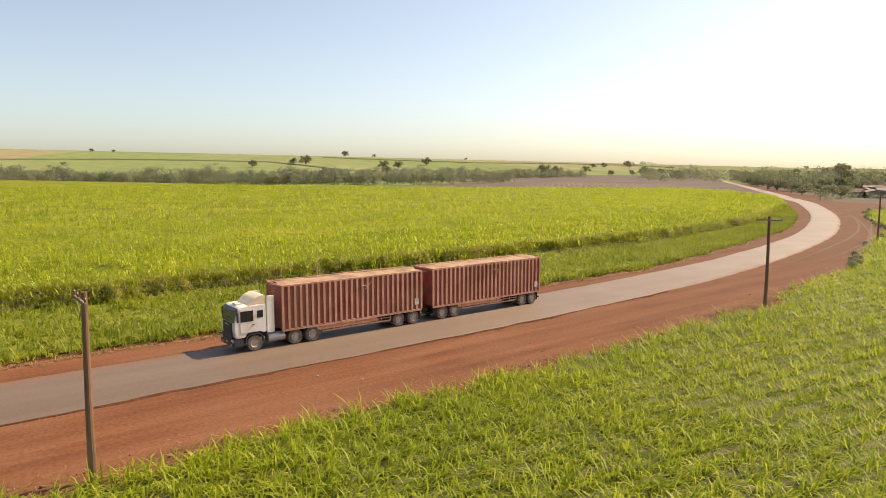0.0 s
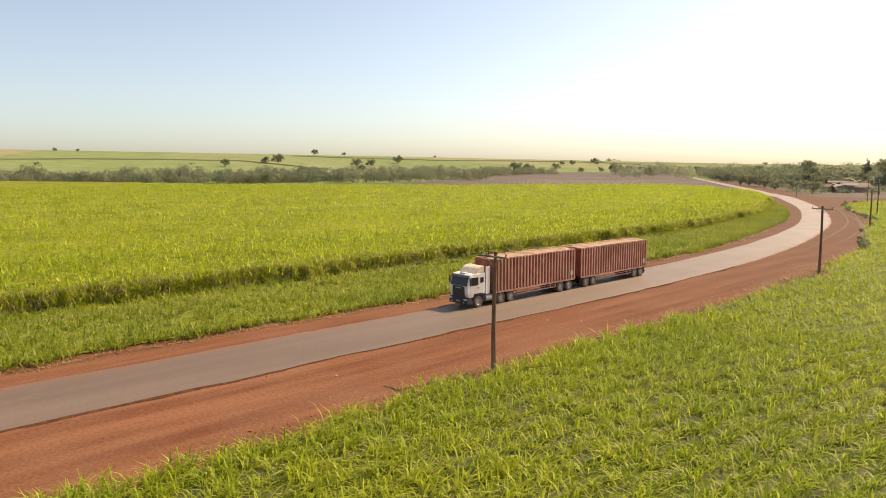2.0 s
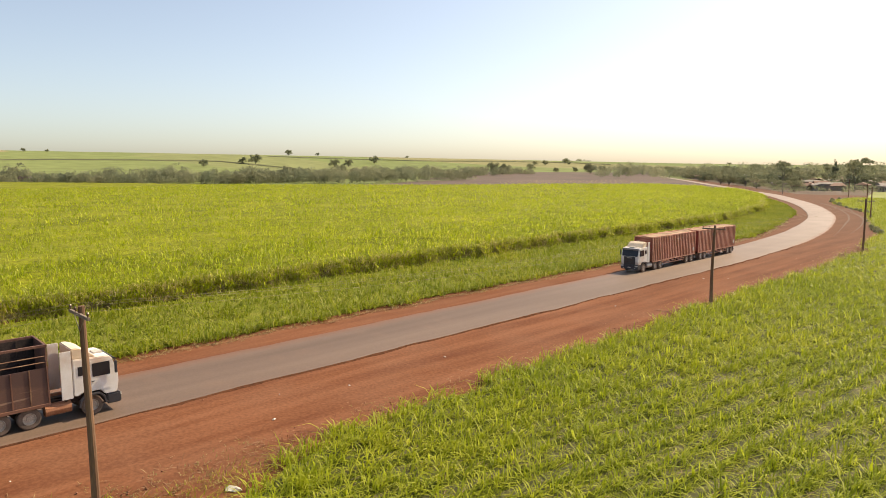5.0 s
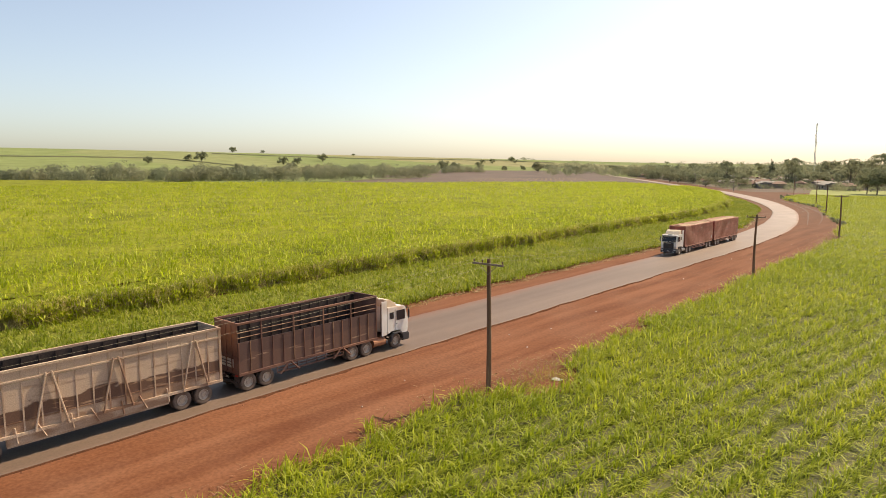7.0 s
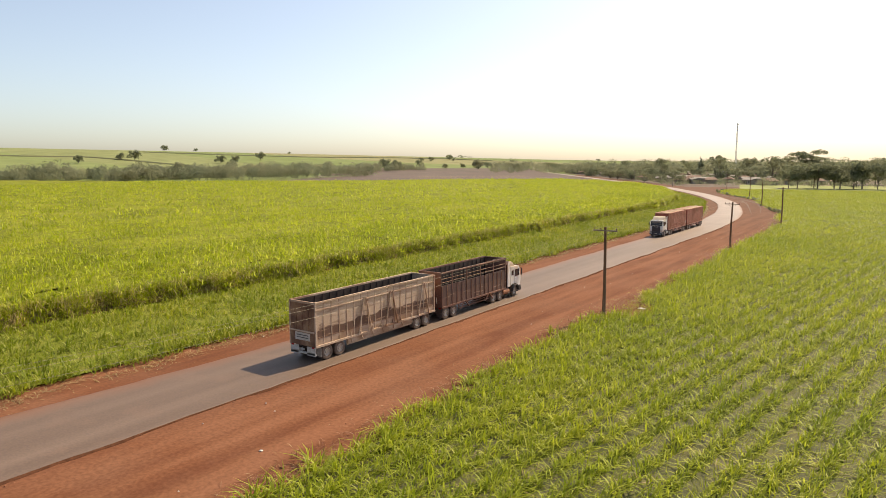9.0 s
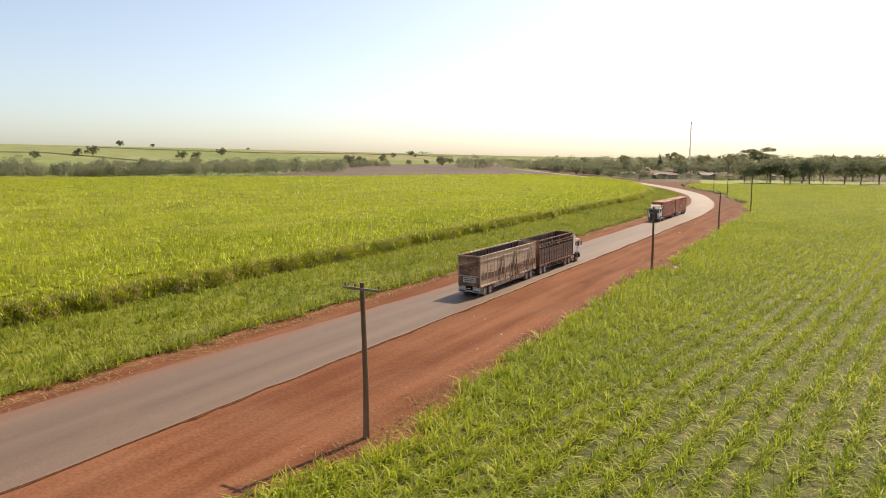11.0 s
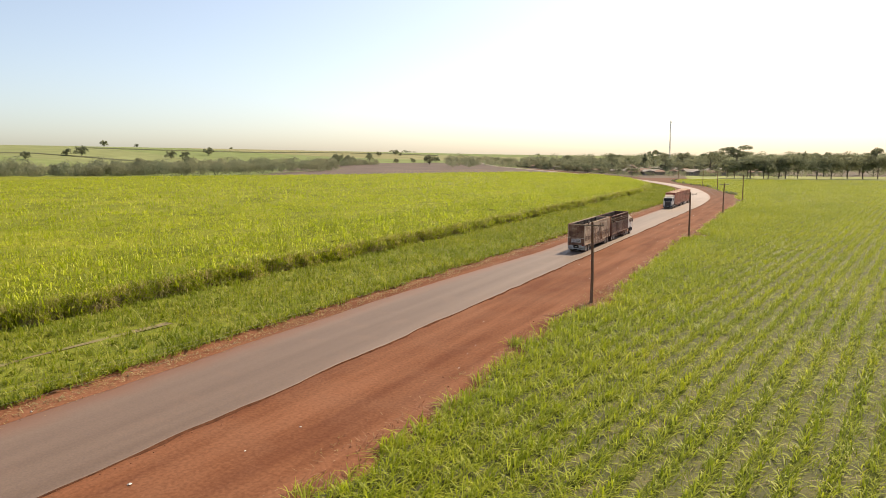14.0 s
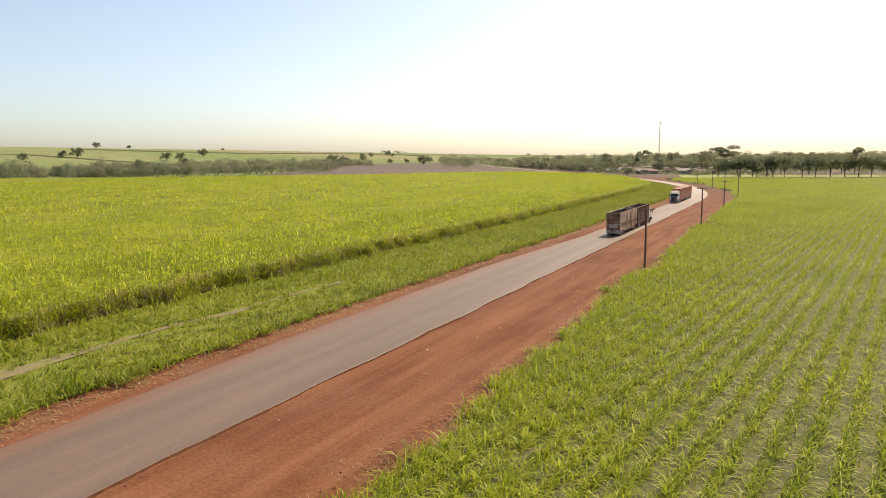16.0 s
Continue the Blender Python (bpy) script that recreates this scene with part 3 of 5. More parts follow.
M_WINDROW = rough("raked_dry_trash", [(0.15, 0.115, 0.07), (0.22, 0.17, 0.105), (0.27, 0.22, 0.14)], 0.5, 4, 0.95, 0.5, 0, 0.05)
trash_windrows()
M_TOWN = rough("dusty_town_ground", [(0.07, 0.046, 0.032), (0.10, 0.066, 0.046), (0.09, 0.08, 0.042)], 0.05, 0.8, 0.95, 0.3, 0, 0.05)
M_PADDOCK = rough("grazed_grass", [(0.14, 0.17, 0.03), (0.19, 0.22, 0.04), (0.24, 0.25, 0.07)], 0.06, 1.2, 0.9, 0.4, 0, 0.08)
TOWN_X = [(a, b + 17) for a, b in ROAD_X]
strip_sheet("town_ground", TOWN_X, [(200, 500), (1100, 500)], 300, 1080, 12, 0.03, M_TOWN, "dusty grey-brown ground between the houses", "ground", 30)
strip_sheet("paddock", [(270, -38), (352, -54)], [(270, 500), (352, 500)], 272, 352, 4, 0.07, M_PADDOCK, "pale grazed grass beneath the tree row", "grass", 30)


# ---- vegetation ----
def blades(base, length, width, az, el, droop, levels=3):
    """Arched leaves as arrays of corners and triangles. All arguments are arrays of one length."""
    n = len(base)
    s = np.linspace(0, 1, levels)
    dirs = np.stack([np.cos(az), np.sin(az), 0 * az], 1)
    side = np.stack([-np.sin(az), np.cos(az), 0 * az], 1)
    cols = []
    for k, t in enumerate(s):
        h = length * (np.cos(el) * t + 0.45 * droop * t * t)
        z = length * (np.sin(el) * t - droop * t * t * 0.75)
        p = base + dirs * h[:, None] + np.array([0, 0, 1.0]) * z[:, None]
        if k == levels - 1:
            cols.append(p)
        else:
            w = width * (0.35 if k == 0 else 0.5)
            cols += [p - side * w[:, None], p + side * w[:, None]]
    per = len(cols)
    V = np.stack(cols, 1).reshape(-1, 3)
    f = []
    for k in range(levels - 2):
        a = 2 * k
        f += [(a, a + 1, a + 3), (a, a + 3, a + 2)]
    a = 2 * (levels - 2)
    f.append((a, a + 1, a + 2))
    F = (np.arange(n)[:, None, None] * per + np.array(f)[None]).reshape(-1, 3)
    return V, F


def joined(pieces):
    V, F, off = [], [], 0
    for v, f in pieces:
        V.append(v)
        F.append(f + off)
        off += len(v)
    return np.concatenate(V), np.concatenate(F)


def tuft_field(rng, x, y, z, height, per, width, lean=0.35, droop=(0.25, 0.9), spread=0.18, wind=(2.6, 0.4), upright=1.22, levels=3):
    """Tufts of arched leaves at x, y: height is each tuft's leaf length."""
    n = len(x)
    idx = np.repeat(np.arange(n), per)
    m = len(idx)
    az = np.where(rng.random(m) < wind[1], rng.normal(wind[0], 0.9, m), rng.uniform(0, 6.283, m))
    base = np.stack([x[idx] + rng.normal(0, spread, m), y[idx] + rng.normal(0, spread, m), z[idx] if np.ndim(z) else np.full(m, z)], 1)
    L = height[idx] * rng.uniform(0.6, 1.05, m)
    return blades(base, L, width * rng.uniform(0.7, 1.3, m), az, rng.normal(upright, lean * 0.5, m), rng.uniform(*droop, m), levels)


ROW_SLOPE, ROW_PITCH = 0.137, 1.55


def row_openness(inside, x, y):
    """0 where the young cane has closed over, 1 where bare strips lie between the rows."""
    return smooth_step(inside + 2.4 * wave(x, y, 19, 23), 4, 16) * (0.17 + 0.53 * smooth_step(-y, 5, 85) + 0.15 * smooth_step(-y, 85, 140))


def right_field():
    """Young cane in rows; close and tall along the road, rows open further in."""
    rng = np.random.default_rng(11)
    limit = lambda y: 35 + 0.115 * (y + 197)
    shown = lambda x, y: (x < limit(y)) & (y < 270) & (y > -196 + 0.5 * np.maximum(0, 30 - x))
    pieces = []

    def height(x, y, o, rim):
        return 1.12 - 0.22 * o + 0.28 * rim * (1 + 0.5 * wave(x, y, 3.1, 27)) + 0.10 * wave(x, y, 7, 25) + 0.15 * wave(x, y, 2.3, 26) + rng.normal(0, 0.08, len(x))

    def near_tufts(x, y, h, per):
        z = np.full(len(x), 0.03)
        h = h * rng.uniform(0.75, 1.2, len(x))
        pieces.append(tuft_field(rng, x, y, z, h * 1.15, per, 0.056, 0.75, (0.3, 0.95), 0.21, (0.6, 0.4), 1.06, 3))

    for v0 in np.arange(-80, 66, ROW_PITCH):
        y = np.arange(-196, 270, 0.52) + rng.uniform(0, 0.3)
        y = y + rng.normal(0, 0.13, len(y))
        x = v0 + ROW_SLOPE * y + rng.normal(0, 0.10, len(y)) + 0.10 * wave(y, y * 0 + v0, 21, 28)
        inside = x - field_edge(y)
        keep = (inside > 0) & shown(x, y) & (wave(x, y, 9, 24) + rng.normal(0, 0.35, len(x)) > -1.25)
        keep &= (y < 34) | (rng.random(len(x)) < 0.75)
        x, y, inside = x[keep], y[keep], inside[keep]
        h = height(x, y, row_openness(inside, x, y), np.exp(-inside / 3.5))
        a = y < 34
        if a.any():
            near_tufts(x[a], y[a], h[a], 15)
        if (~a).any():
            pieces.append(tuft_field(rng, x[~a], y[~a], np.full((~a).sum(), 0.03), h[~a] * 1.1, 13, 0.11, 0.7, upright=1.0, levels=2))
    # growth that has closed over between the rows
    for y0, y1, n in ((-196, 34, 6500), (34, 270, 17000)):
        y = rng.uniform(y0, y1, n)
        x = field_edge(y) + rng.random(n) ** (1.4 if y1 < 100 else 1.0) * (30 if y1 < 100 else 70)
        inside = x - field_edge(y)
        o = row_openness(inside, x, y)
        keep = shown(x, y) & (rng.random(n) > 1.25 * o)
        x, y, inside, o = x[keep], y[keep], inside[keep], o[keep]
        h = 0.9 * height(x, y, o, np.exp(-inside / 3.5))
        if y1 < 100:
            near_tufts(x, y, h, 12)
        else:
            pieces.append(tuft_field(rng, x, y, np.full(len(x), 0.03), h * rng.uniform(0.7, 1.3, len(x)), 8, 0.12, 0.7, upright=1.1, levels=2))
    # the field goes on beyond the rows
    n = 7000
    y = rng.uniform(-196, 268, n)
    x = limit(y) + rng.random(n) ** 1.3 * 90
    pieces.append(tuft_field(rng, x, y, np.full(n, 0.15), 1.0 + 0.2 * wave(x, y, 7, 25), 6, 0.2, 0.7, upright=1.0, levels=2))
    # pale leaves hanging over the strips between the rows
    n = 135000
    y = rng.uniform(-190, 60, n)
    x = along(FIELD_X, y) + 0.3 + rng.random(n) * 40
    keep = shown(x, y) & (rng.random(n) < 0.55)
    x, y = x[keep], y[keep]
    V, F = tuft_field(rng, x, y, np.full(len(x), 0.06), rng.uniform(0.3, 0.7, len(x)), 3, 0.045, 0.8, (0.0, 0.4), 0.3, (0.6, 0.6), 0.75, 2)
    filler = sheet("low_leaves", V, F, M_FILLER)
    # low growth along the rows, its dark colour standing for shade between tufts
    v, q = np.arange(-80, 66, ROW_PITCH / 5), np.arange(-200, 275, 2.2)
    VV, Y = np.meshgrid(v, q, indexing="ij")
    X = VV + ROW_SLOPE * Y
    inside = X - field_edge(Y)
    row = 0.5 + 0.5 * np.cos((VV + 80) / ROW_PITCH * 2 * math.pi)
    o = row_openness(inside, X, Y)
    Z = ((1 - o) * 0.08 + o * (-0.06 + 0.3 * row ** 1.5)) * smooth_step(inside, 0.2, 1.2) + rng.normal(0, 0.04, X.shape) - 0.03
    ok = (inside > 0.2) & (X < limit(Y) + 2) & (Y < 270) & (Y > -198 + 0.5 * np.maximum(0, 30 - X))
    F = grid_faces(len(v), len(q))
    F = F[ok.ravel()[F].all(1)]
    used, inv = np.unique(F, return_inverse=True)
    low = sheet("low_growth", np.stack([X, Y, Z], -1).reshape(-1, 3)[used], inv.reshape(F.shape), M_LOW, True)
    V, F = joined(pieces)
    filler.parent = low.parent = tagged(sheet("young_cane_field", V, F, M_YOUNG), "bright green young sugar cane in rows over dry trash", "cane field", kind="stuff")
    # fallen straw between the rows
    n = 9000
    x, y = rng.uniform(13, 50, n), rng.uniform(-190, 20, n)
    keep = x > along(FIELD_X, y) - 0.6
    x, y = x[keep], y[keep]
    n = len(x)
    V, F = blades(np.stack([x, y, np.full(n, 0.09)], 1), rng.uniform(0.4, 0.9, n), np.full(n, 0.035), rng.uniform(0, 6.28, n), rng.uniform(0.05, 0.35, n), rng.uniform(0.1, 0.4, n))
    tagged(sheet("cane_trash", V, F, M_STRAW), "dry cane straw lying between the rows", "straw", kind="stuff")


def verge_grass():
    rng = np.random.default_rng(12)
    pieces = []
    for y0, y1, dens, per, w in ((-196, 95, 2.3, 5, 0.085), (95, 300, 2.2, 8, 0.15)):
        n = int((y1 - y0) * 24 * dens)
        y, f = rng.uniform(y0, y1, n), rng.random(n)
        a, b = along(GRASS_X, y), along(CANE_X, y)
        a = a - 0.25 - 0.4 * wave(y, y * 0, 8, 31) - 0.3 * wave(y, y * 0, 2.7, 32)
        f = np.where(rng.random(n) < 0.12, f * 0.08, f)
        x = a + (b + 0.3 - a) * f
        bare = 0.9 * np.exp(-(((x - along(TRACK_X, y) - 0.3) / 1.25) ** 4)) * smooth_step(-y, 136, 142) * (wave(x, y, 9, 36) > 0.05)
        keep = (rng.random(n) > bare) & (y > -200 + 0.45 * (-10 - x))
        x, y, f = x[keep], y[keep], f[keep]
        h = 0.80 + 0.22 * wave(x, y, 11, 33) + 0.12 * wave(x, y, 3.5, 34) + 0.16 * wave(x, y, 1.4, 35) + 0.1 * f ** 2 + 0.25 * np.exp(-f * 9)
        worn = smooth_step(-y, 134, 142) * np.exp(-(((x - along(TRACK_X, y) - 1.2) / 2.4) ** 2))
        h = np.clip(h, 0.4, 1.5) * (1 - 0.35 * worn)
        if y1 < 100:
            pieces.append(tuft_field(rng, x, y, np.full(len(x), 0.05), h * 1.25 * rng.uniform(0.8, 1.2, len(x)), per, w, 0.6, (0.2, 0.9), 0.2, (0.6, 0.35), 1.15, 3))
        else:
            pieces.append(tuft_field(rng, x, y, np.full(len(x), 0.05), h, per, w, 0.5, (0.12, 0.75), 0.25, (0.6, 0.4), 0.95, 2))
    V, F = joined(pieces)
    tagged(sheet("verge_grass", V, F, M_GRASS), "knee-high green grass on the road verge", "grass", kind="stuff")


def cane_lip(y):
    """The ragged front of the standing cane along the verge."""
    return along(CANE_X, y) + 0.7 * wave(y, y * 0, 12, 44) + 0.65 * wave(y, y * 0, 4.7, 45) + 0.4 * wave(y, y * 0, 1.7, 40)


CANE_FRONT = [0.02, 0.5, 0.9, 1.15, 1.35, 1.5, 1.6, 1.6, 1.0]


def cane_field():
    """Full-grown cane: a wall of dry stalks along the verge, a close rolling canopy behind."""
    rng = np.random.default_rng(13)
    step = 5.0
    xs, ys = np.arange(-960, -26, step), np.arange(-400, 402, step)
    X, Y = np.meshgrid(xs, ys, indexing="ij")
    inside = (X < along(CANE_X, Y) - 4.0) & (Y < along(CANE_FAR_Y, X) - 1)
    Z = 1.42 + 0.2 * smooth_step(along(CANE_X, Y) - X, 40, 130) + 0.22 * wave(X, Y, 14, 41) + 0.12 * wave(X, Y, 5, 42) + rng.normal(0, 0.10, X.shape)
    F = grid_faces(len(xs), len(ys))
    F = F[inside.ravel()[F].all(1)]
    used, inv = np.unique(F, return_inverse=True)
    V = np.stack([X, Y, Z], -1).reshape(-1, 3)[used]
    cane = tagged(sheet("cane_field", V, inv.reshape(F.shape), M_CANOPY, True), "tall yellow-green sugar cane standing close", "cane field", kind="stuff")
    es, ds = np.arange(-400, 330, 0.8), np.array([0.1, 0.25, 0.45, 0.7, 1.05, 1.7, 3.4, 6.5, 9.5])
    E, D = np.meshgrid(es, ds, indexing="ij")
    Z = np.interp(D, ds, CANE_FRONT) * (1 + 0.10 * wave(E, D, 3, 48)) + rng.normal(0, 0.07, E.shape)
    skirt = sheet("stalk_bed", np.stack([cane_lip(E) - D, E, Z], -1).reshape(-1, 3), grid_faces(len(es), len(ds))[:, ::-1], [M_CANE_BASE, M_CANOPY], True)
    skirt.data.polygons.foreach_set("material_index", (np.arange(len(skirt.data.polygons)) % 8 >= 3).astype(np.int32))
    skirt.parent = cane
    pieces = []

    def scatter(n, x0, x1, per, size, width, deep, levels=3, droop=(0.3, 0.95), up=1.2):
        x, y = rng.uniform(x0, x1, n), rng.uniform(-190, 396, n)
        depth = cane_lip(y) - x
        keep = (y < along(CANE_FAR_Y, x)) & (y > -200 + 0.47 * (33 - x)) & (depth >= deep[0]) & (depth < deep[1])
        x, y, depth = x[keep], y[keep], depth[keep]
        z = 1.5 + 0.25 * wave(x, y, 14, 41) + 0.2 * wave(x, y, 5, 42) + 0.42 * wave(x, y, 2.1, 49) + 0.22 * wave(x, y, 0.9, 50) - 0.4 * (1 - smooth_step(depth, 0.2, 1.6)) + rng.normal(0, 0.15, len(x))
        h = size * (1 + 0.15 * wave(x, y, 8, 43))
        return tuft_field(rng, x, y, z, h, per, width, 0.7, droop, 0.34, (0.6, 0.35), up, levels)

    pieces.append(scatter(78000, -170, -26, 5, 1.4, 0.095, (0.0, 28)))
    pieces.append(scatter(60000, -170, -26, 4, 1.3, 0.085, (0.0, 28), 3, (0.5, 1.1), 1.0))
    for n, d0, d1, drop in ((6500, 0.3, 4.0, 0.0), (4200, -0.15, 0.9, 0.35), (2000, -0.3, 0.4, 0.85)):
        y, d = rng.uniform(-192, 250, n), rng.uniform(d0, d1, n)
        lumps = 0.3 * wave(y, d, 2.1, 49) + 0.25 * wave(y, d, 0.9, 50)
        z = 1.45 - drop + lumps - 0.3 * (1 - smooth_step(d, 0.2, 1.6)) + rng.normal(0, 0.15, n)
        keep = wave(y, d * 2, 5.3, 46) < 1.1 - drop
        pieces.append(tuft_field(rng, (cane_lip(y) - d)[keep], y[keep], z[keep], 1.15 + 0.1 * lumps[keep], 6, 0.085, 0.7, (0.3, 1.1), 0.3, (0.6, 0.35), 1.05, 3))
    pieces.append(scatter(60000, -260, -30, 9, 1.3, 0.12, (28, 80), 2, (0.0, 0.5), 1.0))
    pieces.append(scatter(66000, -560, -60, 3, 1.5, 0.34, (80, 420), 2, (0.0, 0.5), 1.0))
    V, F = joined(pieces)
    top = sheet("leaves", V, F, M_CANE)
    top.parent = cane
    # front facing the verge: leaning stalks hung with dry leaves, green ones spilling over in places
    front = lambda d: np.interp(d, ds, CANE_FRONT)
    n = 24000
    y, d = rng.uniform(-195, 200, n), rng.uniform(0.0, 1.1, n)
    base = np.stack([cane_lip(y) - d, y, front(d) - 0.1], 1)
    V1, F1 = blades(base, rng.uniform(0.7, 1.5, n), rng.uniform(0.05, 0.09, n), rng.normal(0.0, 1.0, n), rng.normal(1.35, 0.15, n), rng.uniform(0, 0.15, n), 2)
    stalks = sheet("stalks", V1, F1, M_STALK)
    stalks.parent = cane
    for name, n, material, share in (("dry_leaves", 26000, M_STALK, 0.25), ("hanging_leaves", 36000, M_CANE_EDGE, -0.1), ("edge_leaves", 16000, M_CANE, -0.35)):
        y, d = rng.uniform(-195, 330, n), rng.uniform(-0.2, 1.5, n)
        patch = wave(y, d * 2, 5.3, 46) * (1 if name == "dry_leaves" else -1) + 0.7 * rng.normal(0, 1, n) > share
        y, d = y[patch], d[patch]
        n = len(y)
        z = front(d) * (0.75 if name == "dry_leaves" else 1.0) + rng.uniform(0.1, 0.65, n) + 0.15 * wave(y, d, 2.6, 47)
        V2, F2 = blades(np.stack([cane_lip(y) - d, y, z], 1), rng.uniform(0.6, 1.25, n), rng.uniform(0.05, 0.09, n), rng.normal(0.1, 1.3, n), rng.normal(0.95, 0.4, n), rng.uniform(0.6, 1.5, n))
        hung = sheet(name, V2, F2, material)
        hung.parent = cane


M_FIELD_FAR = rough("young_cane_rows", [(0.085, 0.108, 0.010), (0.125, 0.152, 0.014), (0.16, 0.178, 0.024)], 1.0, 9, 0.9, 0.8, 0, 0.2, (1, 0.12, 1), 0.5, specular=0.1)
strip_sheet("field_growth", [(-420, 20), (-197, 36), (280, 91)], [(-420, 328), (280, 328)], -398, 270, 8, 0.26, M_FIELD_FAR, "young sugar cane growing on beyond the rows", "cane field", 40, 0.1)
right_field()
verge_grass()
cane_field()


def debris():
    rng = np.random.default_rng(15)
    n = 9000
    y = rng.uniform(-190, 95, n)
    dist = rng.normal(0.5, 1.1, n)
    x = along(FIELD_X, y) + 0.4 - dist
    clump = wave(x, y, 9, 51) + 0.6 * rng.random(n) > 0.15
    x, y = x[clump], y[clump]
    n = len(x)
    V, F = blades(np.stack([x, y, np.full(n, 0.02)], 1), rng.uniform(0.2, 0.6, n), np.full(n, 0.03), rng.uniform(0, 6.28, n), rng.uniform(0.0, 0.5, n), rng.uniform(0.05, 0.4, n))
    n = 10000
    y = rng.uniform(-195, 120, n)
    x = along(GRASS_X, y) + 0.3 + np.abs(rng.normal(0, 0.35 + 0.6 * smooth_step(-y, 40, 110), n)) - 0.4 * wave(y, y * 0, 8, 31)
    V2, F2 = blades(np.stack([x, y, np.full(n, 0.03)], 1), rng.uniform(0.2, 0.55, n), np.full(n, 0.035), rng.uniform(0, 6.28, n), rng.uniform(0.1, 0.9, n), rng.uniform(0.2, 0.7, n))
    tagged(sheet("verge_straw", V2, F2, M_STRAW), "dry straw fringe along the verge grass", "straw", kind="stuff")
    tagged(sheet("roadside_straw", V, F, M_WEED), "scraps of dry straw along the field edge", "straw", kind="stuff")
    # upright dead weeds in patches at the field's edge
    n = 11000
    y = rng.uniform(-190, 40, n)
    x = along(FIELD_X, y) + rng.normal(-0.1, 0.7, n)
    keep = wave(y, y * 0, 11, 52) + 0.9 * np.exp(-((y + 122) / 9) ** 2) + 0.9 * np.exp(-((y + 78) / 16) ** 2) + 0.8 * np.exp(-((y + 150) / 8) ** 2) + 0.6 * rng.random(n) > 0.62
    x, y = x[keep], y[keep]
    n = len(x)
    V3, F3 = blades(np.stack([x, y, np.full(n, 0.02)], 1), rng.uniform(0.2, 0.5, n), np.full(n, 0.04), rng.uniform(0, 6.28, n), rng.normal(0.45, 0.3, n), rng.uniform(0.0, 0.4, n))
    tagged(sheet("dead_weeds", V3, F3, M_DEAD), "reddish-brown dead weeds at the field edge", "weeds", kind="stuff")
    n = 9000
    y = rng.uniform(-190, 70, n)
    x = along(FIELD_X, y) + rng.normal(0.2, 1.1, n)
    spot = sum(np.exp(-(((y - py) / 9) ** 2)) for py in (-105, -48, 9, 64))
    keep = wave(x, y, 10, 55) + 1.3 * spot + 0.7 * rng.random(n) > 0.9
    x, y = x[keep], y[keep]
    V4, F4 = tuft_field(rng, x, y, np.full(len(x), 0.0), rng.uniform(0.12, 0.4, len(x)), 4, 0.035, 0.8, (0.2, 0.8), 0.12, (0.6, 0.3), 0.9, 2)
    tagged(sheet("dry_grass", V4, F4, M_DRY), "thin dry grass by the field edge", "grass", kind="stuff")
    # clods along the broken edge of the asphalt and the field
    n = 4500
    y = rng.uniform(-195, 100, n)
    edge = rng.random(n) < 0.25
    x = np.where(edge, along(ROAD_X, y) + 3.95 + np.abs(rng.normal(0, 0.35, n)), along(FIELD_X, y) + 0.9 - np.abs(rng.normal(0, 1.2, n)) - 1.2 * (wave(y, y * 0, 26, 53) > 0.25) * rng.random(n))
    r = np.minimum(rng.gamma(2.0, 0.011, n), 0.06) * np.where(edge, 1.0, 1.0 + 0.7 * (wave(x, y, 14, 54) > 0.1))
    base = np.array([(0, 0, 0.4), (0, 0, -0.5), (1, 0, 0.1), (-1, 0, 0), (0, 1, 0), (0, -1, 0.15)], float)
    tri = np.array([(0, 2, 4), (0, 4, 3), (0, 3, 5), (0, 5, 2), (1, 4, 2), (1, 3, 4), (1, 5, 3), (1, 2, 5)])
    V = (base[None] * r[:, None, None] * rng.uniform(0.6, 1.4, (n, 6, 1)) + np.stack([x, y, r * 0.2], 1)[:, None]).reshape(-1, 3)
    F = (np.arange(n)[:, None, None] * 6 + tri[None]).reshape(-1, 3)
    tagged(sheet("earth_clods", V, F, M_CLOD), "red earth clods along the broken road edge", "clods", kind="stuff")


debris()


# ---- trees ----
def crown_arrays(rng, clumps, leaves, size):
    """Leaf sprays lying on the shells of many small clumps.
    clumps: rows of x, y, z, radius, flatness."""
    c = np.asarray(clumps, float)
    w = c[:, 3] ** 2
    idx = rng.choice(len(c), leaves, p=w / w.sum())
    d = rng.normal(0, 1, (leaves, 3))
    d /= np.linalg.norm(d, axis=1)[:, None]
    d[:, 2] = np.where(d[:, 2] < -0.5, -d[:, 2] * 0.5, d[:, 2])
    rad = c[idx, 3] * (1.05 - 0.4 * rng.random(leaves) ** 2)
    p = c[idx, :3] + d * rad[:, None] * np.stack([np.ones(leaves), np.ones(leaves), c[idx, 4]], 1)
    out = d + 0.3 * rng.normal(0, 1, (leaves, 3))
    u = np.cross(out, rng.normal(0, 1, (leaves, 3)))
    u /= np.linalg.norm(u, axis=1)[:, None]
    v = np.cross(out, u)
    v /= np.linalg.norm(v, axis=1)[:, None]
    s = size * rng.uniform(0.6, 1.3, leaves)[:, None]
    V = np.stack([p + u * s, p - u * s * 0.5 + v * s * 0.85, p - u * s * 0.5 - v * s * 0.85], 1).reshape(-1, 3)
    F = np.arange(leaves * 3).reshape(-1, 3)
    return V, F


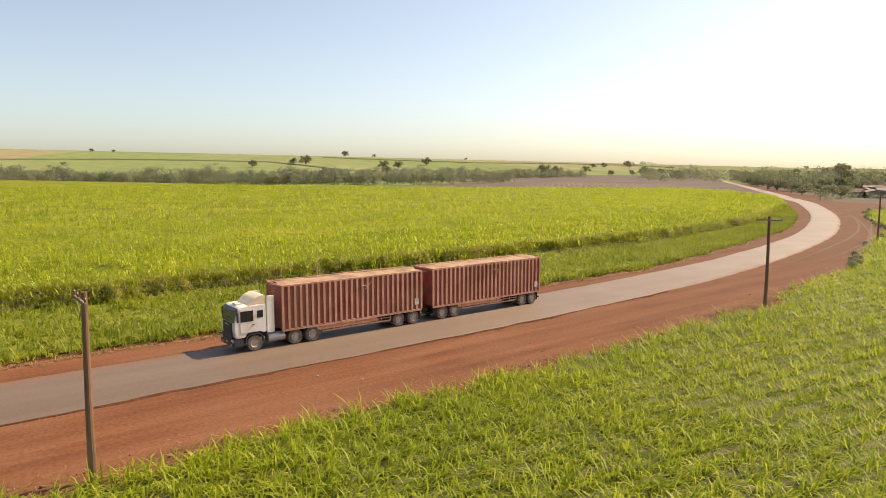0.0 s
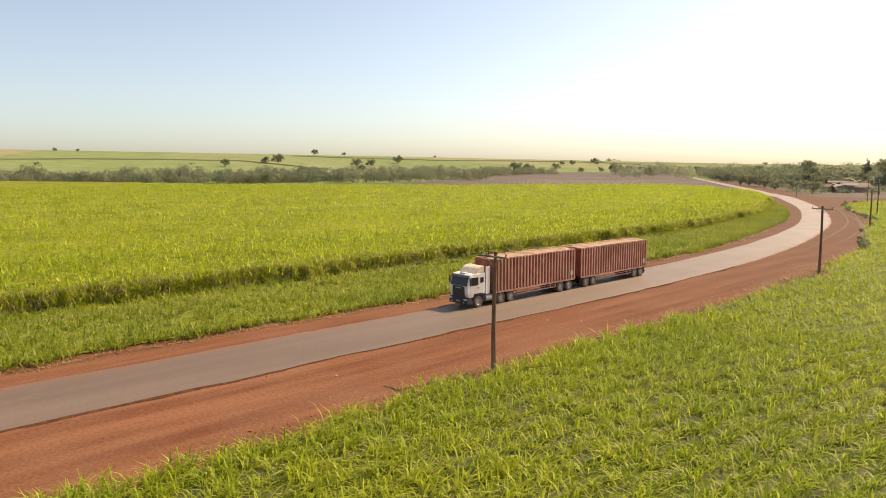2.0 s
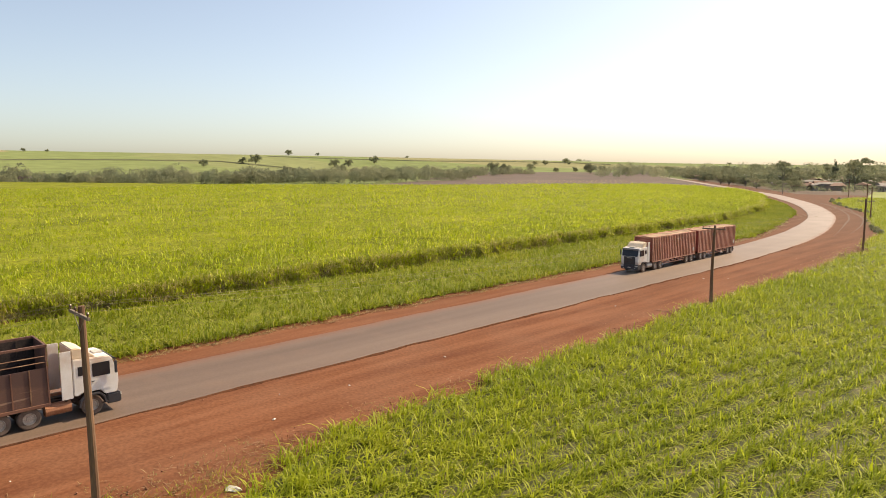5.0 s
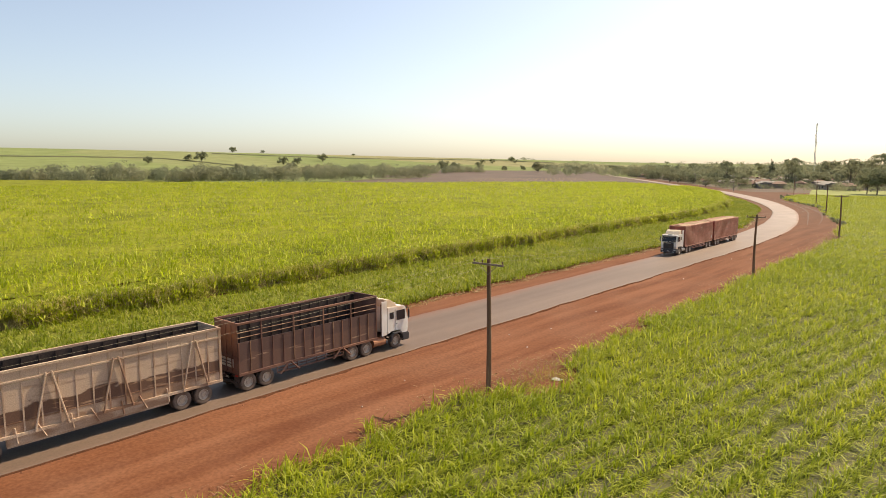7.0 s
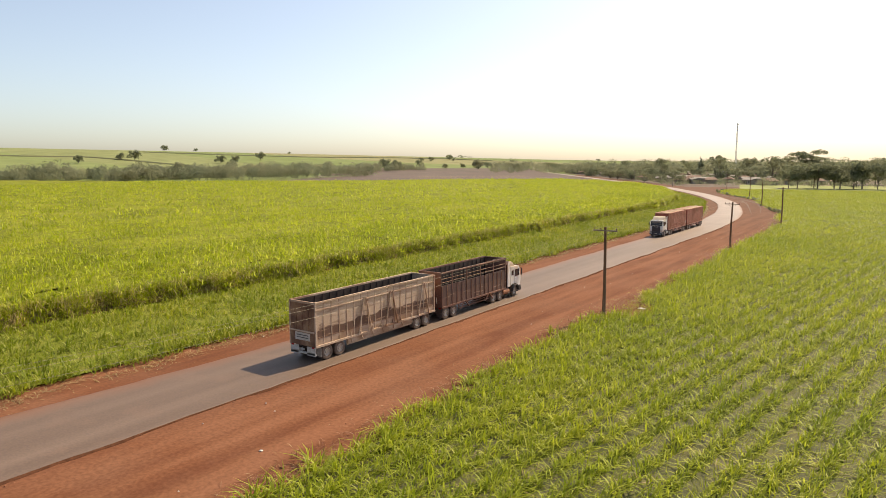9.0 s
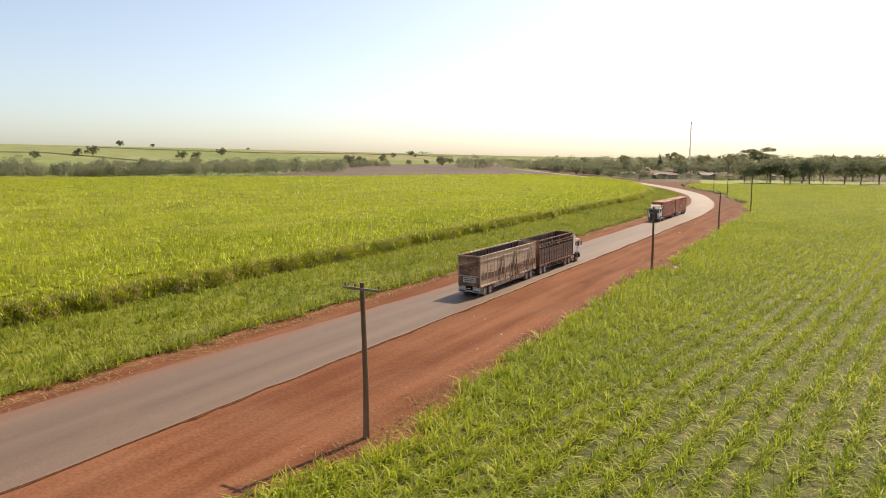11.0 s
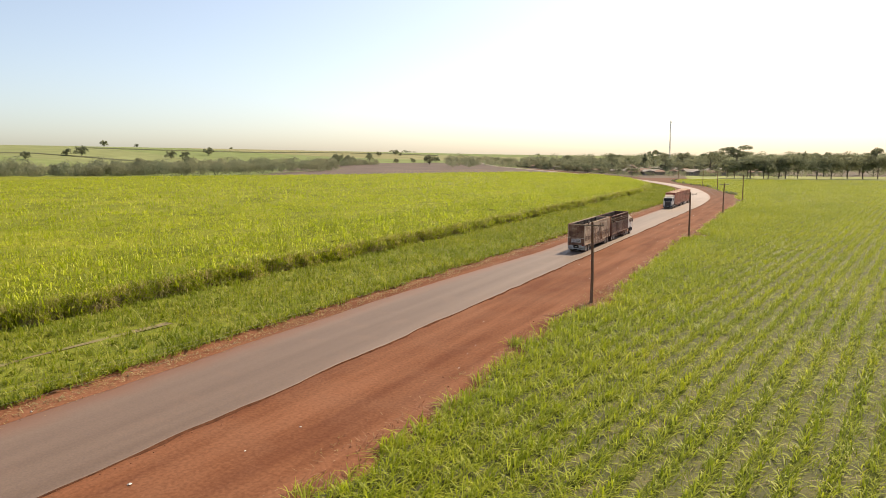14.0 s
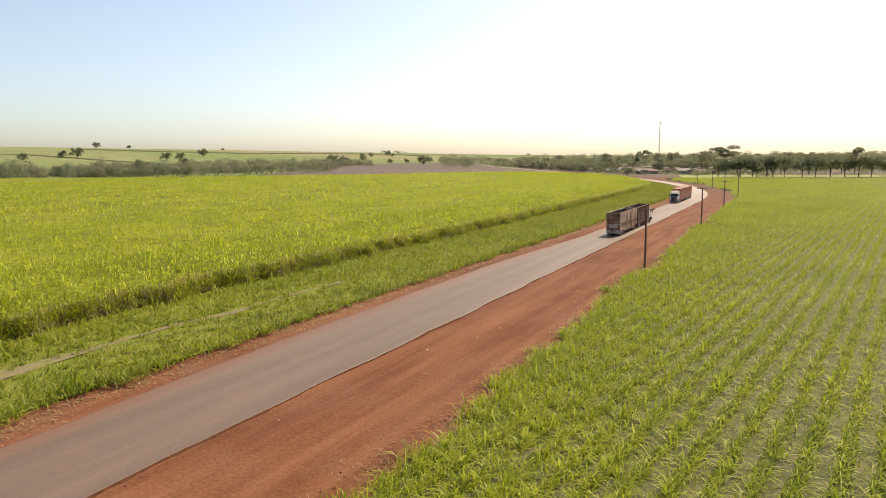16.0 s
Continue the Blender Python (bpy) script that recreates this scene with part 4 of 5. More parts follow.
def make_tree(name, seed, height, radius, trunk=0.25, leaves=700, size=0.5, tall=0.6, stem=0.3, material=None, label="", category="tree", flat=0.75):
    """A tree: tapered trunk with limbs and an uneven crown of sprays, with gaps."""
    rng = np.random.default_rng(seed)
    tree = tagged(new(name), label, category)
    bm = bmesh.new()
    h0 = height * stem
    tube(bm, [(0, 0, -0.3), (0.1, 0.05, h0 * 0.5), (0.15, 0, h0), (0.2, 0.1, height * 0.75)], [trunk * 1.25, trunk, trunk * 0.85, trunk * 0.25], 7)
    clumps = []
    for k in range(9):
        a = k * 2.4 + rng.uniform(-0.4, 0.4)
        f = rng.uniform(0.35, 0.95)
        z = height * rng.uniform(stem + 0.1, 0.88)
        reach = radius * f * (1.15 - 0.55 * abs(z / height - 0.6))
        end = (math.cos(a) * reach, math.sin(a) * reach, z)
        tube(bm, [(0.12, 0, h0 * rng.uniform(0.8, 1.2)), (end[0] * 0.5, end[1] * 0.5, h0 + (z - h0) * 0.65), end], [trunk * 0.5, trunk * 0.3, trunk * 0.1], 3)
        clumps.append((*end, radius * rng.uniform(0.34, 0.55), flat))
    for k in range(7):
        a, f = rng.uniform(0, 6.28), rng.uniform(0.1, 0.8)
        clumps.append((math.cos(a) * radius * f, math.sin(a) * radius * f, height * rng.uniform(0.55, 0.93), radius * rng.uniform(0.22, 0.42), flat))
    part("trunk", bm, M_BARK, tree, "rough brown bark")
    V, F = crown_arrays(rng, clumps, leaves, size)
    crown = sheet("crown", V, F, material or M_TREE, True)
    crown.parent = tree
    return tree


def put(tree, x, y, s=1.0, turn=0.0, wide=1.0, label=""):
    m = Matrix.Translation((x, y, float(terrain(x, y)))) @ Matrix.Rotation(turn, 4, "Z") @ Matrix.Diagonal((s * wide, s * wide, s, 1))
    return tagged(copy_thing(tree, m), label)


trees_rng = random.Random(4)
broad_trees = [make_tree("tree", 60 + k, 9, 5.0, 0.28, 1000, 0.46, stem=0.08, label="dark green broad-crowned tree in town") for k in range(3)]
row_trees = [make_tree("tree", 70 + k, 13, 6.0, 0.24, 2600, 0.36, stem=0.27, label="tall dark shade tree with a clear trunk in a row", flat=0.8) for k in range(3)]
lone_trees = [make_tree("tree", 80 + k, 10, 6.0, 0.35, 1300, 0.55, stem=0.14, label="lone tree on the open hillside", flat=0.95) for k in range(2)]
spire_tree = make_tree("cypress", 90, 16, 1.6, 0.2, 500, 0.5, stem=0.1, label="slender pointed dark green cypress", category="tree", flat=2.2)
blossom = make_tree("blossoming_tree", 91, 9, 6, 0.3, 700, 0.6, stem=0.25, material=M_PURPLE, label="tree in purple blossom at the wood's edge")

umbrella = make_tree("umbrella_tree", 92, 25, 13, 0.6, 2400, 0.75, stem=0.5, label="tall wide-topped tree rising above the others", flat=0.42)

# the originals stand in the row and the town, the rest are copies
firsts = [(broad_trees[0], -140, 446, 0.9), (broad_trees[1], -250, 590, 1.0), (broad_trees[2], -176, 505, 0.9), (row_trees[0], -19, 300, 0.95), (row_trees[1], -7, 302, 1.0), (row_trees[2], 22, 298, 0.95), (lone_trees[0], -1261, 649, 1.9), (lone_trees[1], -1274, 626, 1.3), (spire_tree, -126, 546, 1.25), (blossom, -925, 150, 1.25), (umbrella, -38, 560, 1.0)]
for t, x, y, s in firsts:
    t.matrix_basis = Matrix.Translation((x, y, float(terrain(x, y)))) @ Matrix.Diagonal((s, s, s, 1))
for k, x in enumerate((-13, -3, 2, 7, 10, 16, 31, 40, 47, 55, 64, 72, 81, 90, 99, 108, 118)):
    tagged(put(row_trees[k % 3], x + trees_rng.uniform(-2, 2), 298 + trees_rng.uniform(-5, 6), trees_rng.uniform(0.9, 1.15), k * 1.7, trees_rng.uniform(1.05, 1.3)), group="trees in a row beyond the field")
for k in range(15):  # second rank of the row, further back
    x = 2 + 9.4 * k + trees_rng.uniform(-3, 3)
    put(row_trees[k % 3], x, 345 + trees_rng.uniform(-18, 60), trees_rng.uniform(0.9, 1.25), k * 2.1, 1.2, label="dark shade tree behind the row")
for k in range(135):  # town trees among the houses
    y = trees_rng.uniform(430, 1150)
    x = -0.6 * (y - 270) * trees_rng.uniform(-0.12, 1.0) - 62 + trees_rng.uniform(-10, 30) + max(0, 0.12 * (y - 500)) * trees_rng.uniform(-1, 1)
    if x > float(along(ROAD_X, y)) + 18:
        put(broad_trees[k % 3], x, y, trees_rng.uniform(0.6, 1.0) * (0.8 + 0.0008 * y), k * 1.3, trees_rng.uniform(0.9, 1.3))
for k in range(40):  # along the road out of the bend
    y = 440 + 15 * k + trees_rng.uniform(-5, 5)
    put(broad_trees[k % 3], float(along(ROAD_X, y)) + 18 + abs(trees_rng.gauss(0, 15)), y, trees_rng.uniform(0.7, 1.1) * (0.7 + 0.0006 * y), k, label="dense tree beside the far road")
for x, y, s, wide in ((-142, 480, 2.15, 0.75), (-83, 432, 2.1, 0.65), (-40, 385, 1.9, 0.85), (22, 502, 2.3, 0.6), (-652, 1603, 1.1, 1.0), (-318, 1200, 2.0, 0.85), (-230, 900, 2.0, 0.85), (-120, 760, 2.6, 0.8), (-175, 820, 2.5, 0.9), (-60, 620, 2.4, 0.8), (-360, 1000, 2.3, 0.9), (-424, 884, 1.7, 1.0), (-327, 713, 1.5, 1.1), (-245, 571, 1.2, 1.2), (-181, 458, 1.15, 1.0), (-172, 452, 1.1, 1.1), (-205, 544, 1.0, 1.3), (-125, 381, 0.75, 1.3), (-110, 369, 0.7, 1.2), (-90, 341, 0.85, 1.2)):
    put(broad_trees[int(s * 10) % 3], x, y, s, s, wide, "tall round tree rising over the town")
put(umbrella, 88, 700, 0.9, 2.0, 0.6)
for x, y, s in ((-1156, 778, 1.1), (-1162, 819, 1.0), (-1236, 950, 1.2), (-833, 472, 1.3), (-976, 1286, 1.05), (-949, 1348, 0.95), (-990, 1262, 0.9), (-820, 915, 1.3), (-812, 940, 1.1), (-636, 968, 1.2), (-1700, 995, 1.05), (-1690, 1090, 0.85), (-1740, 1495, 1.2), (-968, 662, 1.0), (-941, 670, 0.9), (-850, 482, 1.3), (-1210, 511, 0.9), (-864, 1086, 1.2), (-743, 1013, 1.2), (-725, 1052, 1.2), (-694, 1100, 1.1), (-773, 896, 1.2), (-1830, 343, 1.1), (-1820, 391, 0.9), (-787, 909, 1.2), (-769, 1184, 1.1), (-998, 1400, 1.2)):
    put(lone_trees[int(x) % 2], x, y, s * (0.4 if x < -1700 else 0.58 if y > 1000 else 0.8), x, 1.0)


def woodland():
    """The belt of trees in the valley, too far to count, and distant hedges on the hills."""
    rng = np.random.default_rng(17)
    line = np.array([(-1080, -110), (-1020, 40), (-957, 156), (-915, 268), (-865, 385), (-838, 502), (-815, 635), (-800, 800), (-770, 950)], float)
    clumps = []
    t = np.linspace(0, len(line) - 1, 600)
    for q in t:
        p = np.array([np.interp(q, range(len(line)), line[:, 0]), np.interp(q, range(len(line)), line[:, 1])])
        p = p + np.array([-0.9, 0.4]) * rng.uniform(-70, 26) + rng.normal(0, 5, 2)
        x, y = p
        fade = np.interp(q, [0, 1.0, 6.2, 8], [0.95, 1.05, 1.0, 0.62])
        h = (13.0 + 4.5 * wave(x, y, 90, 61) + rng.normal(0, 3.6)) * fade
        z0 = float(terrain(x, y))
        r = rng.uniform(3.6, 10.0) * fade
        clumps.append((x, y, z0 + h - r * 0.6, r, 0.85))
        for f in (0.25, 0.55):
            clumps.append((x + rng.normal(0, 3), y + rng.normal(0, 3), z0 + h * f, r * 1.1, 1.0))
    near = np.array([(-850, 400), (-735, 470), (-640, 530), (-575, 585)], float)
    for q in np.linspace(0, 3, 120):
        x = np.interp(q, range(4), near[:, 0]) + rng.normal(0, 14)
        y = np.interp(q, range(4), near[:, 1]) + rng.normal(0, 9)
        h, r, z0 = (15.5 + 3.0 * wave(x, y, 70, 63) + rng.normal(0, 2.5)) * np.interp(q, [0, 0.5, 2.2, 3], [0.8, 1.0, 1.0, 0.7]), rng.uniform(3.0, 7.0), float(terrain(x, y))
        clumps.append((x, y, z0 + h - r * 0.6, r, 0.85))
        for f in (0.25, 0.55):
            clumps.append((x + rng.normal(0, 3), y + rng.normal(0, 3), z0 + h * f, r * 1.1, 1.0))
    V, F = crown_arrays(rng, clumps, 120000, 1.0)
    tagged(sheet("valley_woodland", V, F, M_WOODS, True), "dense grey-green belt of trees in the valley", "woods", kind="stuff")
    clumps = []
    for k in range(700):
        az, r = radians(rng.uniform(-8, 92)), rng.uniform(1850, 2300)
        if wave(np.array(az * 900), np.array(0.0), 160, 62) < 0.75:
            continue
        x, y = 35 - math.sin(az) * r, -100 + math.cos(az) * r
        s = rng.uniform(2.5, 5.5)
        clumps.append((x, y, float(terrain(x, y)) + s * 0.7, s * 1.3, 0.7))
    for k in range(520):  # treetops along the skyline behind the town
        az, r = radians(rng.uniform(-8, 31)), rng.uniform(800, 1500)
        x, y = 35 - math.sin(az) * r, -100 + math.cos(az) * r
        s = rng.uniform(3.4, 7.0) if rng.random() < 0.88 else rng.uniform(7.0, 9.5)
        clumps.append((x, y, float(terrain(x, y)) + s * 1.0, s * 1.2, 0.9))
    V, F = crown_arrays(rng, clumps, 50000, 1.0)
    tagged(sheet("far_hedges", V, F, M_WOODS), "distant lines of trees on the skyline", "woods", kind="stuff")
    clumps = []
    for k in range(620):
        y = rng.uniform(410, 1350)
        x = float(along(ROAD_X, y)) + 20 + rng.random() * (0.62 * (y - 200)) + (0 if y < 600 else rng.uniform(0, 260))
        s = rng.uniform(1.6, 4.2)
        clumps.append((x, y, float(terrain(x, y)) + s * 0.7, s * 1.25, 0.8))
    for k in range(330):
        y = rng.uniform(320, 430)
        x = float(along(ROAD_X, y)) + 16 + rng.random() * 130
        s = rng.uniform(0.8, 2.5)
        clumps.append((x, y, s * 0.6, s * 1.3, 0.8))
    for k in range(260):
        x, y = rng.uniform(-45, 190), rng.uniform(330, 520)
        s = rng.uniform(1.5, 3.6)
        clumps.append((x, y, float(terrain(x, y)) + s * 0.7, s * 1.3, 0.8))
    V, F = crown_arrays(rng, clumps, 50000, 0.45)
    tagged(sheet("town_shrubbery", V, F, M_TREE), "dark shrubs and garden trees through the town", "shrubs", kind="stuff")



def edge_shrubs():
    """Low dark weeds scattered along the field's edge outside the bend."""
    rng = np.random.default_rng(19)
    clumps = []
    for k in range(36):
        y = rng.uniform(95, 262)
        s = rng.uniform(0.25, 0.7)
        clumps.append((float(along(FIELD_X, y)) - 0.3 + rng.normal(0, 0.5), y, s * 0.7, s, 0.9))
    V, F = crown_arrays(rng, clumps, 1800, 0.2)
    tagged(sheet("edge_weeds", V, F, M_TREE), "low dark weeds along the field edge", "weeds", kind="stuff")


woodland()
edge_shrubs()


def farm_track(points, width, label):
    """A bare track over the hillside, laid on the land."""
    p = np.array(points, float)
    q = np.linspace(0, len(p) - 1, 60)
    x, y = np.interp(q, range(len(p)), p[:, 0]), np.interp(q, range(len(p)), p[:, 1])
    V = []
    for dz, dr in ((0.2, -width), (2.2, 0.0), (0.2, width)):
        xx, yy = x - 0.85 * dr, y + 0.5 * dr
        V.append(np.stack([xx, yy, terrain(xx, yy) + dz], 1))
    V = np.stack(V, 1).reshape(-1, 3)
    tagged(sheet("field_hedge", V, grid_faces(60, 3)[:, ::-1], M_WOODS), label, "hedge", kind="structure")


farm_track([(-1470, 20), (-1469, 123), (-1484, 314), (-1442, 475), (-1367, 611), (-1199, 637), (-1066, 667), (-954, 682)], 5, "dark grassy bank across the hillside")
farm_track([(-1562, 848), (-1443, 981), (-1286, 1164), (-1190, 1330), (-1030, 1440), (-880, 1430)], 4, "dark grassy bank across the hillside")


# ---- poles and wires ----
POLES = [(12.23, -108.3, 8.15), (12.2, -48.9, 8.25), (11.5, 7.9, 7.7), (11.1, 63.4, 8.35), (-5.6, 139, 8.2), (-18.6, 189.7, 8.2), (-44, 268, 8.2)]


def power_pole(x, y, h, turn, lean):
    pole = tagged(new("utility_pole"), "weathered brown timber power pole with a crossarm", "power pole", "poles along the road")
    bm = bmesh.new()
    zs = [-0.4, 0, 0.35, h * 0.3, h * 0.6, h * 0.85, h]
    tube(bm, [(lean * math.sin(z * 0.5), lean * math.cos(z * 0.37) * 0.6, z) for z in zs], [0.19, 0.185, 0.165, 0.15, 0.135, 0.125, 0.115], 12)
    part("shaft", bm, M_POLE, pole)
    part("crossarm", boxed(-1.15, 1.15, -0.17, -0.06, h - 0.38, h - 0.26, 0.012), M_ARM, pole, "grey timber crossarm")
    for s in (-1, 1):
        part("brace", bar((s * 0.62, -0.12, h - 0.38), (0, -0.13, h - 0.95), 0.018), M_WIRE, pole)
    for dx in (-1.05, -0.42, 1.05):
        bm = bmesh.new()
        tube(bm, [(dx, -0.115, h - 0.26), (dx, -0.115, h - 0.2), (dx, -0.115, h - 0.16), (dx, -0.115, h - 0.1), (dx, -0.115, h - 0.07)], [0.02, 0.03, 0.055, 0.045, 0.02], 8)
        part("insulator", bm, M_CERAMIC, pole, "brown ceramic insulator")
    pole.matrix_basis = pose(x, y, 0, 0, 0, turn)
    return pole


for i, (x, y, h) in enumerate(POLES):
    x2, y2, _ = POLES[min(i + 1, len(POLES) - 1)]
    x1, y1, _ = POLES[max(i - 1, 0)]
    power_pole(x, y, h, math.degrees(math.atan2(y2 - y1, x2 - x1)) - 90, (0.05, 0.03, -0.06, 0.04, 0.03, 0.05, 0.02)[i])
power_pole(-8.5, -216, 8.2, 12, 0.04)


def wire(dx):
    pts = []
    run = [(-8.5, -216, 8.2)] + POLES
    ends = []
    for i, (x, y, h) in enumerate(run):
        a, b = run[max(i - 1, 0)], run[min(i + 1, len(run) - 1)]
        d = Vector((b[0] - a[0], b[1] - a[1], 0)).normalized()
        ends.append(Vector((x + d.y * dx, y - d.x * dx, h - 0.06)))
    for a, b in zip(ends, ends[1:]):
        sag = 0.9 * ((b - a).length / 54) ** 2 * 0.85
        pts += [a.lerp(b, k / 16) - Vector((0, 0, sag * 4 * (k / 16) * (1 - k / 16))) for k in range(16)]
    pts.append(ends[-1])
    tagged(part("overhead_wire", tube(bmesh.new(), pts, [0.0045] * len(pts), 4), M_WIRE), "thin bare power line strung between timber poles", "power line", "overhead wires")


for dx in (-1.05, -0.42, 1.05):
    wire(dx)
# street poles where the road meets the town
for k, (x, y) in enumerate(((-80, 295), (-59, 336), (-139, 400), (-150, 520))):
    post = tagged(new("street_lamp"), "pale concrete street pole with a lamp arm", "street lamp", "town street lamps")
    part("post", tube(bmesh.new(), [(0, 0, -0.2), (0, 0, 8.6)], [0.17, 0.11], 8), M_ZINC, post)
    part("arm", bar((0, 0, 8.2), (-1.5, 0, 8.7), 0.05), M_ZINC, post)
    part("lamp_head", boxed(-2.0, -1.4, -0.13, 0.13, 8.62, 8.78, 0.03), M_LAMP_GLASS, post)
    part("crossarm", boxed(-0.95, 0.95, -0.07, 0.05, 7.6, 7.72), M_ARM, post)
    post.matrix_basis = pose(x, y, float(terrain(x, y)), 0, 0, 35 * k)


def mast(x, y, h):
    """Lattice radio mast: three legs, rungs and dishes."""
    tower = tagged(new("radio_mast"), "tall slim lattice radio mast with dishes over the town", "mast")
    legs = [(math.cos(a), math.sin(a)) for a in (0.4, 2.5, 4.6)]
    for lx, ly in legs:
        part("leg", bar((lx * 1.1, ly * 1.1, -0.3), (lx * 0.5, ly * 0.5, h), 0.26, 5), M_MAST, tower)
    for k in range(18):
        z, z2 = h * k / 18, h * (k + 1) / 18
        r, r2 = 1.1 - 0.6 * k / 18, 1.1 - 0.6 * (k + 1) / 18
        bm = bmesh.new()
        for i in range(3):
            a, b = legs[i], legs[(i + 1) % 3]
            tube(bm, [(a[0] * r, a[1] * r, z), (b[0] * r2, b[1] * r2, z2)], [0.13, 0.13], 4)
        part("lattice_panel", bm, M_MAST, tower)
    for z, s in ((h * 0.97, 1), (h * 0.78, -1), (h * 0.64, 1), (h * 0.42, -1)):
        part("dish", tube(bmesh.new(), [(s * 0.8, -0.3, z), (s * 1.5, -0.5, z)], [0.9, 0.75], 10), M_MAST, tower)
    part("spike", bar((0, 0, h - 1), (0, 0, h + 4), 0.12, 5), M_MAST, tower)
    tower.matrix_basis = pose(x, y, float(terrain(x, y)))


mast(-164, 888, 68)


# ---- town ----
def house(w, d, h, roof, kind):
    """A low house: walls with a door and windows set in, and a pitched or sheet roof with eaves."""
    ob = tagged(new("house"), {0: "low plastered house with a terracotta tiled roof", 1: "long low shed with a pale sheet roof", 2: "small plastered house with a hipped tiled roof"}[kind], "house", "town houses")
    t = 0.2
    bm = bmesh.new()
    block(bm, -w / 2, w / 2, d / 2 - t, d / 2, -0.3, h)
    block(bm, -w / 2, -w / 2 + t, -d / 2 + t, d / 2 - t, -0.3, h)
    block(bm, w / 2 - t, w / 2, -d / 2 + t, d / 2 - t, -0.3, h)
    # front wall built up round its openings
    x0 = -w / 2
    for a, b, z0, z1 in ((-w * 0.32, -w * 0.18, 1.0, 2.1), (-w * 0.05, w * 0.05, 0, 2.1), (w * 0.2, w * 0.34, 1.0, 2.1)):
        block(bm, x0, a, -d / 2, -d / 2 + t, -0.3, h)
        block(bm, a, b, -d / 2, -d / 2 + t, z1, h)
        if z0 > 0:
            block(bm, a, b, -d / 2, -d / 2 + t, -0.3, z0)
        x0 = b
    block(bm, x0, w / 2, -d / 2, -d / 2 + t, -0.3, h)
    part("wall", bm, M_PLASTER, ob)
    for a, b in ((-w * 0.32, -w * 0.18), (w * 0.2, w * 0.34)):
        win = part("window", boxed(a, b, -d / 2 + 0.07, -d / 2 + 0.13, 1.0, 1.08), M_DOOR, ob)
        part("pane", boxed(a + 0.03, b - 0.03, -d / 2 + 0.09, -d / 2 + 0.11, 1.08, 2.1), M_PANE, win)
    part("door", boxed(-w * 0.05, w * 0.05, -d / 2 + 0.06, -d / 2 + 0.12, -0.2, 2.1), M_DOOR, ob)
    e = 0.55
    bm = bmesh.new()
    ridge_in = 0.0 if kind < 2 else w * 0.28
    top = h + roof
    lower = [(-w / 2 - e, -d / 2 - e), (w / 2 + e, -d / 2 - e), (w / 2 + e, d / 2 + e), (-w / 2 - e, d / 2 + e)]
    for lift in (0.0, 0.14):
        vs = [bm.verts.new((x, y, h - 0.12 + lift)) for x, y in lower] + [bm.verts.new((-w / 2 - e + ridge_in, 0, top + lift)), bm.verts.new((w / 2 + e - ridge_in, 0, top + lift))]
        for f in ((0, 1, 5, 4), (2, 3, 4, 5), (1, 2, 5), (3, 0, 4)):
            bm.faces.new([vs[i] for i in (f if lift else f[::-1])])
    part("roof", bm, M_ZINC if kind == 1 else M_ROOF, ob)
    return ob


houses = [house(8.5, 6.5, 2.7, 1.5, 0), house(12, 7, 3.0, 0.9, 1), house(7.5, 7, 2.7, 1.4, 2)]
spots = []
for k in range(88):
    row, col = k // 8, k % 8
    y = 362 + 38 * row + trees_rng.uniform(-9, 9)
    x = float(along(ROAD_X, y)) + 34 + col * (14 + 2.2 * row) + trees_rng.uniform(-4, 4)
    spots.append((x, y, 200 + trees_rng.uniform(-20, 20) + 90 * (k % 2)))
for k, (x, y, turn) in enumerate(spots):
    m = pose(x, y, float(terrain(x, y)), 0, 0, turn)
    if k < 3:
        houses[k].matrix_basis = m
    else:
        copy_thing(houses[(k * 7 + k // 3) % 3], m)


# ---- road trains ----
def lathe(points, seg=20):
    """A ring turned round the x axis from an outline of (x, radius)."""
    bm = bmesh.new()
    rings = [[bm.verts.new((x, r * math.cos(a), r * math.sin(a))) for a in (2 * math.pi * k / seg for k in range(seg))] for x, r in points]
    for a, b in zip(rings, rings[1:]):
        for k in range(seg):
            bm.faces.new((a[k], a[(k + 1) % seg], b[(k + 1) % seg], b[k]))
    return bm


def loose(name, bm, material):
    me = bpy.data.meshes.new(name)
    bmesh.ops.recalc_face_normals(bm, faces=bm.faces)
    bm.to_mesh(me)
    bm.free()
    me.materials.append(material)
    return me


TYRE = loose("tyre", lathe([(-0.15, 0.32), (-0.16, 0.48), (-0.13, 0.545), (-0.05, 0.555), (0.05, 0.555), (0.13, 0.545), (0.16, 0.48), (0.15, 0.32), (-0.15, 0.32)]), M_TYRE)
RIM = loose("rim", lathe([(0.0, 0.33), (0.13, 0.325), (0.145, 0.30), (0.06, 0.24), (0.05, 0.14), (0.10, 0.12), (0.11, 0.05), (0.11, 0.0)]), M_RIM)


def axle(parent, y, track, dual):
    """Wheels at both ends of an axle; where dual, a second tyre inside."""
    part("axle", bar((-track, y, 0.555), (track, y, 0.555), 0.07), M_CHASSIS, parent)
    for s in (-1, 1):
        turn = pose(s * track, y, 0.555, 0, 0, 0 if s > 0 else 180)
        wheel = shared("wheel", TYRE, parent, turn)
        shared("rim", RIM, wheel, Matrix.Identity(4))
        if dual:
            shared("inner_tyre", TYRE, wheel, pose(-0.33, 0, 0))


